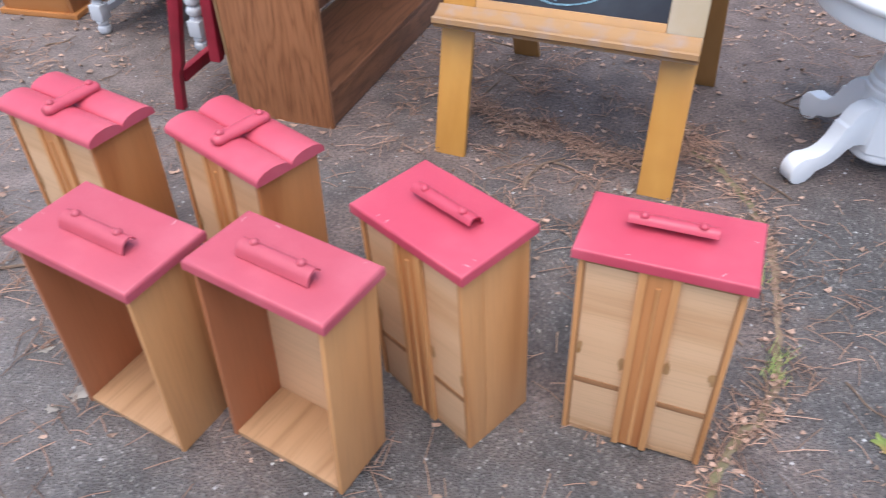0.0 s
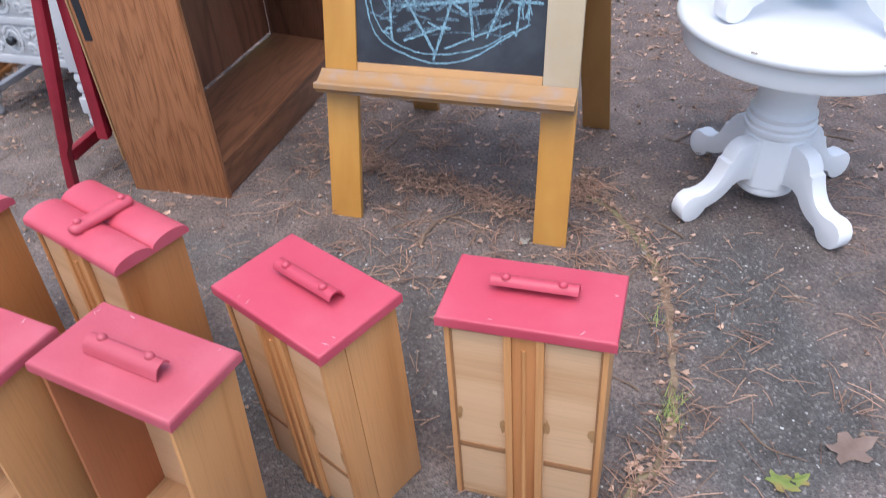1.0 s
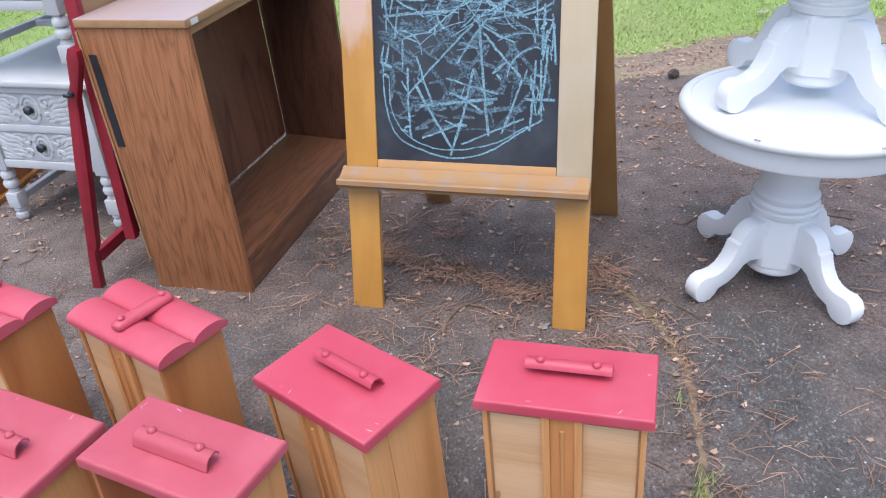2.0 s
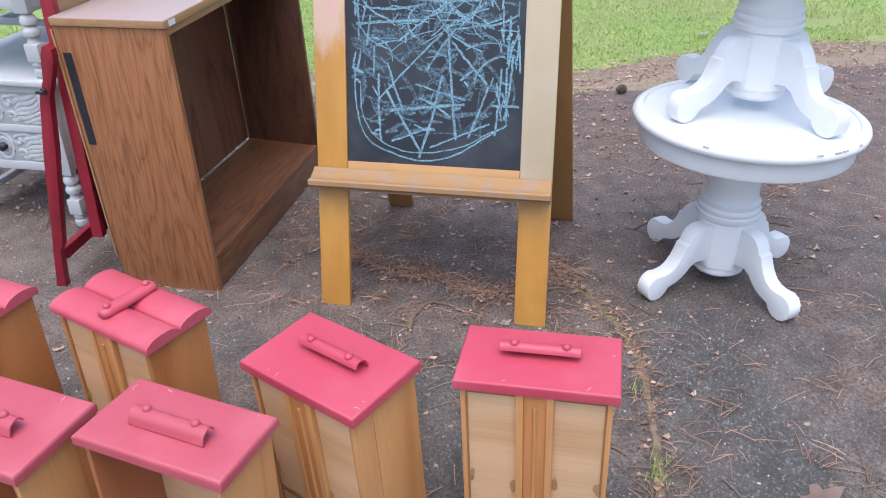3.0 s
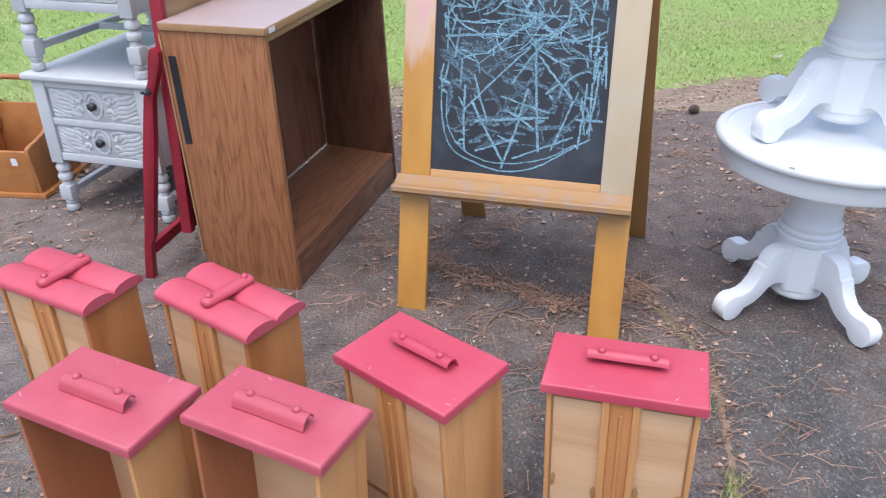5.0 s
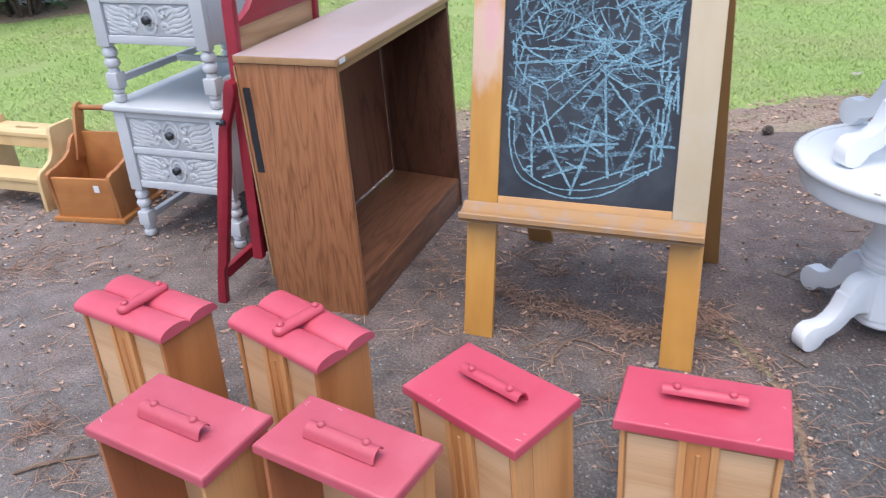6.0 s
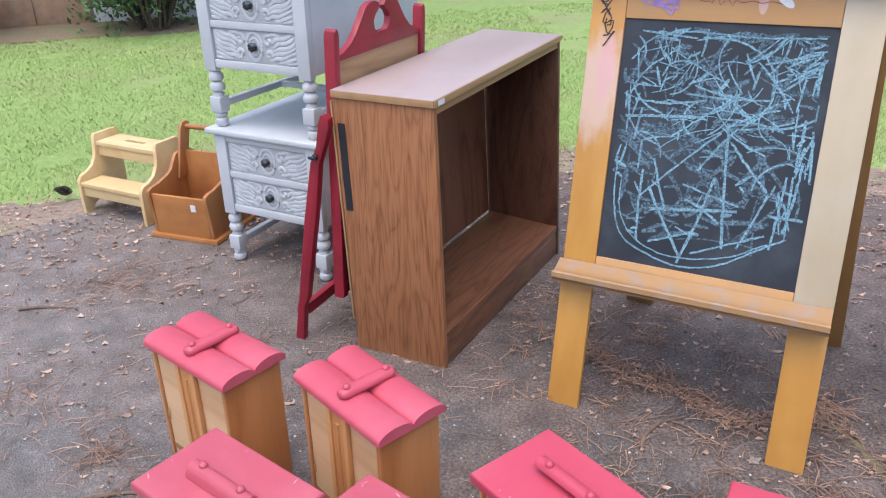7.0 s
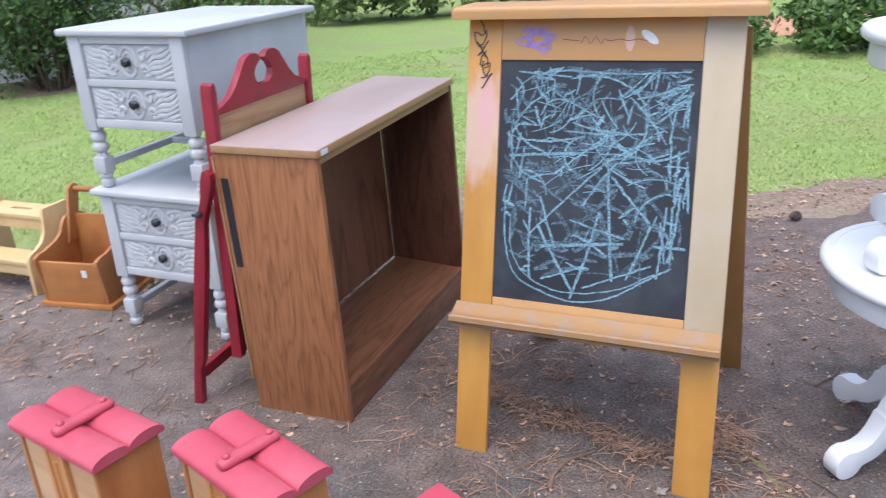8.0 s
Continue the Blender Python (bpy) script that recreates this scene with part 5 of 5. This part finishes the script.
for cx, cy, n, sp in ((-1.17, 1.56, 70, 0.035), (-1.45, 2.50, 120, 0.10), (-1.62, 2.42, 60, 0.08), (-1.50, 1.78, 40, 0.05), (-1.05, 1.40, 50, 0.06), (0.95, 1.35, 26, 0.09), (0.85, 1.15, 30, 0.07), (-0.55, 2.62, 60, 0.10), (0.02, 2.45, 60, 0.07)):
    for q in range(n):
        needle(cx + g.normal(0, sp), cy + g.normal(0, sp), g.uniform(0, 6.283), g.uniform(0.03, 0.08), 0.003 + abs(g.normal(0, 0.006)))
# tangled wads of thicker straw, swept together in the hollow by the easel
for k in range(30):
    p = DRIFT[g.integers(0, len(DRIFT))]
    cx, cy, a = p.x + g.normal(0, 0.02), p.y + g.normal(0, 0.02), g.uniform(0, 6.283)
    for q in range(9):
        needle(cx + g.normal(0, 0.018), cy + g.normal(0, 0.014), a + g.normal(0, 0.5), g.uniform(0.025, 0.085), 0.004 + abs(g.normal(0, 0.006)), 0.0015)
for k in range(75):
    cx, cy, a = g.uniform(-0.15, 0.85), g.uniform(1.45, 2.6), g.uniform(0, 6.283)
    if math.hypot(cx - 0.25, cy - 1.73) < 0.12:
        continue
    for q in range(8):
        needle(cx + g.normal(0, 0.022), cy + g.normal(0, 0.022), a + g.normal(0, 0.9), g.uniform(0.025, 0.085), 0.003 + abs(g.normal(0, 0.003)), 0.0013)
soup("pine_straw", nv, nf, M_NEEDLE, "scattered dry brown pine needles on the asphalt", "pine needles")

lv, lf = [], []


def flake(x, y, s):
    a, h = g.uniform(0, 6.283), g.uniform(0.002, 0.012)
    b = len(lv)
    for i, q in enumerate((0, 1.1, 2.2, 3.2, 4.3, 5.3)):
        r = s * g.uniform(0.55, 1.0) * (1.0 if i % 3 else 1.3)
        lv.append((x + r * math.cos(a + q), y + 0.7 * r * math.sin(a + q), ground_z(x, y) + 0.002 + h * (0.5 + 0.5 * math.cos(q * 2))))
    lv.append((x, y, ground_z(x, y) + 0.003))
    for i in range(6):
        lf.append((b + i, b + (i + 1) % 6, b + 6))


for k in range(26000):
    x, y = g.uniform(-3.4, 3.8), g.uniform(1.7, 4.2)
    if y < edge_y(x) + 0.3 and g.uniform() < 0.12 + 0.88 * max(0, 1 - (edge_y(x) - y) / 1.25) ** 1.4 and noise.noise(Vector((x * 2, y * 2, 9))) > -0.25:
        flake(x, y, 0.003 + 0.015 * g.uniform() ** 1.8)
for path, amount in ((CRACK, 190), (DRIFT, 220)):
    for k in range(amount):
        p = path[g.integers(0, len(path))]
        flake(p.x + g.normal(0, 0.022), p.y + g.normal(0, 0.022), g.uniform(0.004, 0.013))
for k in range(1500):
    flake(g.uniform(-2.4, 2.6), g.uniform(0.4, 3), 0.003 + 0.009 * g.uniform() ** 2)
for k in range(150):
    flake(g.uniform(-0.2, 0.95), g.uniform(1.5, 2.6), 0.003 + 0.008 * g.uniform() ** 1.8)
soup("leaf_litter", lv, lf, M_DRYLEAF, "small brown leaf fragments on the asphalt", "leaf litter")

cv, cf = [], []
for k in range(6500):
    x, y, s = g.uniform(-2.4, 2.8), g.uniform(0.3, 3.5), 0.0014 + 0.0045 * g.uniform() ** 2.5
    b = len(cv)
    for q in range(4):
        a = 1.57 * q + g.uniform(-0.4, 0.4)
        cv.append((x + s * math.cos(a), y + s * math.sin(a), ground_z(x, y) - 0.0005))
    cv.append((x, y, ground_z(x, y) + s * 0.55))
    cf += [(b, b + 1, b + 4), (b + 1, b + 2, b + 4), (b + 2, b + 3, b + 4), (b + 3, b, b + 4)]
soup("stone_chips", cv, cf, M_CHIP, "pale aggregate chips showing in the asphalt", "gravel")

# damp soil lodged in the crack
bm = bmesh.new()
rows = []
for i, p in enumerate(CRACK):
    d = (CRACK[min(i + 1, len(CRACK) - 1)] - CRACK[max(i - 1, 0)]).normalized()
    side = Vector((-d.y, d.x, 0))
    wob = 0.012 * noise.noise(p * 23)
    wa, wb = 0.012 + 0.010 * noise.noise(p * 31), 0.012 + 0.010 * noise.noise(p * 37 + Vector((4, 0, 0)))
    row = []
    for k, zz in ((-wa, -0.001), (wob * 0.3, 0.003), (wb, -0.001)):
        q = p + side * (k + wob)
        row.append(bm.verts.new((q.x, q.y, ground_z(q.x, q.y) + zz)))
    rows.append(row)
for a, b in zip(rows, rows[1:]):
    for j in (0, 1):
        bm.faces.new((a[j], a[j + 1], b[j + 1], b[j]))
tagged(part("crack_soil", bm, M_MULCH), "dark soil and debris filling a crack in the asphalt", "soil", kind="structure")

# grass tuft in the crack
tv, tf = [], []
for cx, cy, n in ((0.635, 1.045, 46), (0.655, 1.085, 30), (0.70, 1.30, 10)):
    for k in range(n):
        x, y, a = cx + g.normal(0, 0.014), cy + g.normal(0, 0.016), g.uniform(0, 6.283)
        ln, out = g.uniform(0.02, 0.045), g.uniform(0.2, 0.9)
        b = len(tv)
        tv += [(x - 0.0012 * math.sin(a), y + 0.0012 * math.cos(a), 0), (x + 0.0012 * math.sin(a), y - 0.0012 * math.cos(a), 0), (x + out * ln * math.cos(a), y + out * ln * math.sin(a), ln)]
        tf.append((b, b + 1, b + 2))
tv = [(x, y, z + ground_z(x, y)) for x, y, z in tv]
soup("grass_tuft", tv, tf, M_GRASS, "small green grass tuft growing in the asphalt crack", "grass")


def twig(points, r, label="dry crooked twig lying on the asphalt"):
    pts = smooth_path(points, 5)
    bm = tube([(p.x, p.y, ground_z(p.x, p.y) + r + 0.001 + 0.002 * math.sin(i * 0.8)) for i, p in enumerate(pts)], [r * (1.1 - 0.7 * i / len(pts)) for i in range(len(pts))], 6)
    return tagged(part("twig", bm, M_TWIG), label, "twig", "fallen twigs")


twig([(0.19, 1.66), (0.215, 1.72), (0.26, 1.765), (0.325, 1.795)], 0.0058)
twig([(0.29, 1.775), (0.33, 1.75), (0.36, 1.715)], 0.0035)
twig([(-1.16, 1.40), (-1.05, 1.435), (-0.97, 1.445), (-0.90, 1.50)], 0.0045)
twig([(-1.80, 2.255), (-1.70, 2.28), (-1.60, 2.275)], 0.005)
twig([(1.05, 2.05), (1.13, 2.10), (1.18, 2.16)], 0.003)
twig([(0.42, 1.80), (0.47, 1.755), (0.53, 1.735)], 0.0025)
twig([(0.12, 1.88), (0.17, 1.83), (0.20, 1.815)], 0.0022)
twig([(0.13, 1.76), (0.22, 1.775), (0.30, 1.745)], 0.002)
twig([(0.30, 2.15), (0.31, 2.20), (0.335, 2.25)], 0.003)
twig([(0.78, 1.02), (0.80, 0.95), (0.86, 0.90)], 0.0025)
rt = random.Random(17)
for k in range(46):
    u = rt.random()
    tx, ty = (rt.uniform(-0.1, 1.6), rt.uniform(1.45, 2.9)) if u < 0.6 else (rt.uniform(-2.0, -0.75), rt.uniform(1.0, 2.7)) if u < 0.8 else (rt.uniform(0.55, 1.3), rt.uniform(0.75, 1.5))
    a, ln = rt.uniform(0, 3.14), rt.uniform(0.05, 0.16)
    dx, dy, bend = 0.5 * ln * math.cos(a), 0.5 * ln * math.sin(a), rt.gauss(0, 0.12)
    if math.hypot(tx - 1.17, ty - 1.73) > 0.12:
        twig([(tx - dx, ty - dy), (tx - bend * dy, ty + bend * dx), (tx + dx, ty + dy)], rt.uniform(0.0014, 0.0028), "thin dry twig lying on the asphalt")


def leaf(x, y, turn, s, material, label, curl=0.25):
    bm = bmesh.new()
    n = 18
    ctr = bm.verts.new((0, 0, 0.006))
    ring = []
    for i in range(n):
        q = 2 * math.pi * i / n
        r = s * (0.75 + 0.25 * math.cos(5 * q)) * (1.0 + 0.2 * math.cos(q))
        px, py = r * math.cos(q), 0.72 * r * math.sin(q)
        ring.append(bm.verts.new((px, py, 0.003 + curl * (px * px + py * py) / s * (0.6 + 0.4 * math.sin(3 * q)))))
    for i in range(n):
        bm.faces.new((ring[i], ring[(i + 1) % n], ctr))
    bmesh.ops.solidify(bm, geom=bm.faces[:], thickness=0.0006)
    o = part("leaf", bm, material)
    o.matrix_world = pose(x, y, ground_z(x, y) - 0.001, 0, 0, turn)
    return tagged(o, label, "leaf", "fallen leaves")


leaf(0.955, 0.912, 10, 0.060, M_MAPLE, "dry brown leaf lying flat on the asphalt")
leaf(0.785, 0.868, -50, 0.036, M_GREENLEAF, "yellow-green fallen leaf on the asphalt")
leaf(0.825, 0.862, 20, 0.024, M_GREENLEAF, "yellow-green fallen leaf on the asphalt")
leaf(0.457, 1.632, 20, 0.022, M_PALELEAF, "pale grey crumpled leaf beside the easel foot")
leaf(-0.79, 1.062, 40, 0.030, M_PALELEAF, "pale grey crumpled leaf on the asphalt")
leaf(-0.835, 1.03, -20, 0.018, M_PALELEAF, "pale grey crumpled leaf on the asphalt")
leaf(-0.895, 1.183, 10, 0.020, M_PALELEAF, "pale grey crumpled leaf on the asphalt")
leaf(0.755, 1.53, 60, 0.013, M_PALELEAF, "pale grey crumpled leaf on the asphalt")
for lx, ly, ls in ((0.66, 0.985, 0.014), (0.62, 0.955, 0.011), (0.70, 1.10, 0.012), (0.585, 0.93, 0.016), (0.735, 1.26, 0.010), (0.55, 0.90, 0.012), (0.90, 1.33, 0.009), (0.16, 1.19, 0.008)):
    leaf(lx, ly, 700 * lx, ls, M_PALELEAF if ls < 0.013 else M_MAPLE, "small crumpled dry leaf in the asphalt crack" if lx < 0.8 and lx > 0.3 else "small crumpled dry leaf on the asphalt")
leaf(-1.546, 2.011, 30, 0.022, M_PALELEAF, "pale grey crumpled leaf on the asphalt")
leaf(-1.782, 2.440, 70, 0.017, M_PALELEAF, "pale grey crumpled leaf on the asphalt")
leaf(-1.30, 2.42, 15, 0.020, M_MAPLE, "small dry brown leaf on the asphalt")
leaf(2.62, 4.35, 15, 0.045, M_PALELEAF, "pale dry leaf lying on the lawn")
leaf(-0.45, 0.80, 0, 0.012, M_PALELEAF, "pale grey crumpled leaf on the asphalt")


def pine_cone(x, y, s, turn):
    bm = bmesh.new()
    for k in range(70):
        f = k / 70
        a = k * 2.39996
        r = s * math.sin(math.pi * (0.08 + 0.88 * f)) * 0.55
        p = Vector((s * (f - 0.5) * 1.7, 0, 0))
        d = Vector((0.35, math.cos(a), math.sin(a))).normalized()
        t = d.cross(Vector((1, 0, 0))).normalized() * s * 0.16
        q = p + d * r
        vs = [bm.verts.new(p + t * 0.5), bm.verts.new(p - t * 0.5), bm.verts.new(q - t), bm.verts.new(q + Vector((s * 0.14, 0, 0))), bm.verts.new(q + t)]
        bm.faces.new(vs)
    o = part("pine_cone", bm, M_CONE, smooth=False)
    o.matrix_world = pose(x, y, s * 0.5, 0, 12, turn)
    return tagged(o, "dark opened pine cone at the edge of the lawn", "pine cone", "pine cones")


pine_cone(1.62, 3.40, 0.045, 30)
pine_cone(-2.22, 3.32, 0.045, 10)
pine_cone(-0.93, 3.05, 0.05, 60)
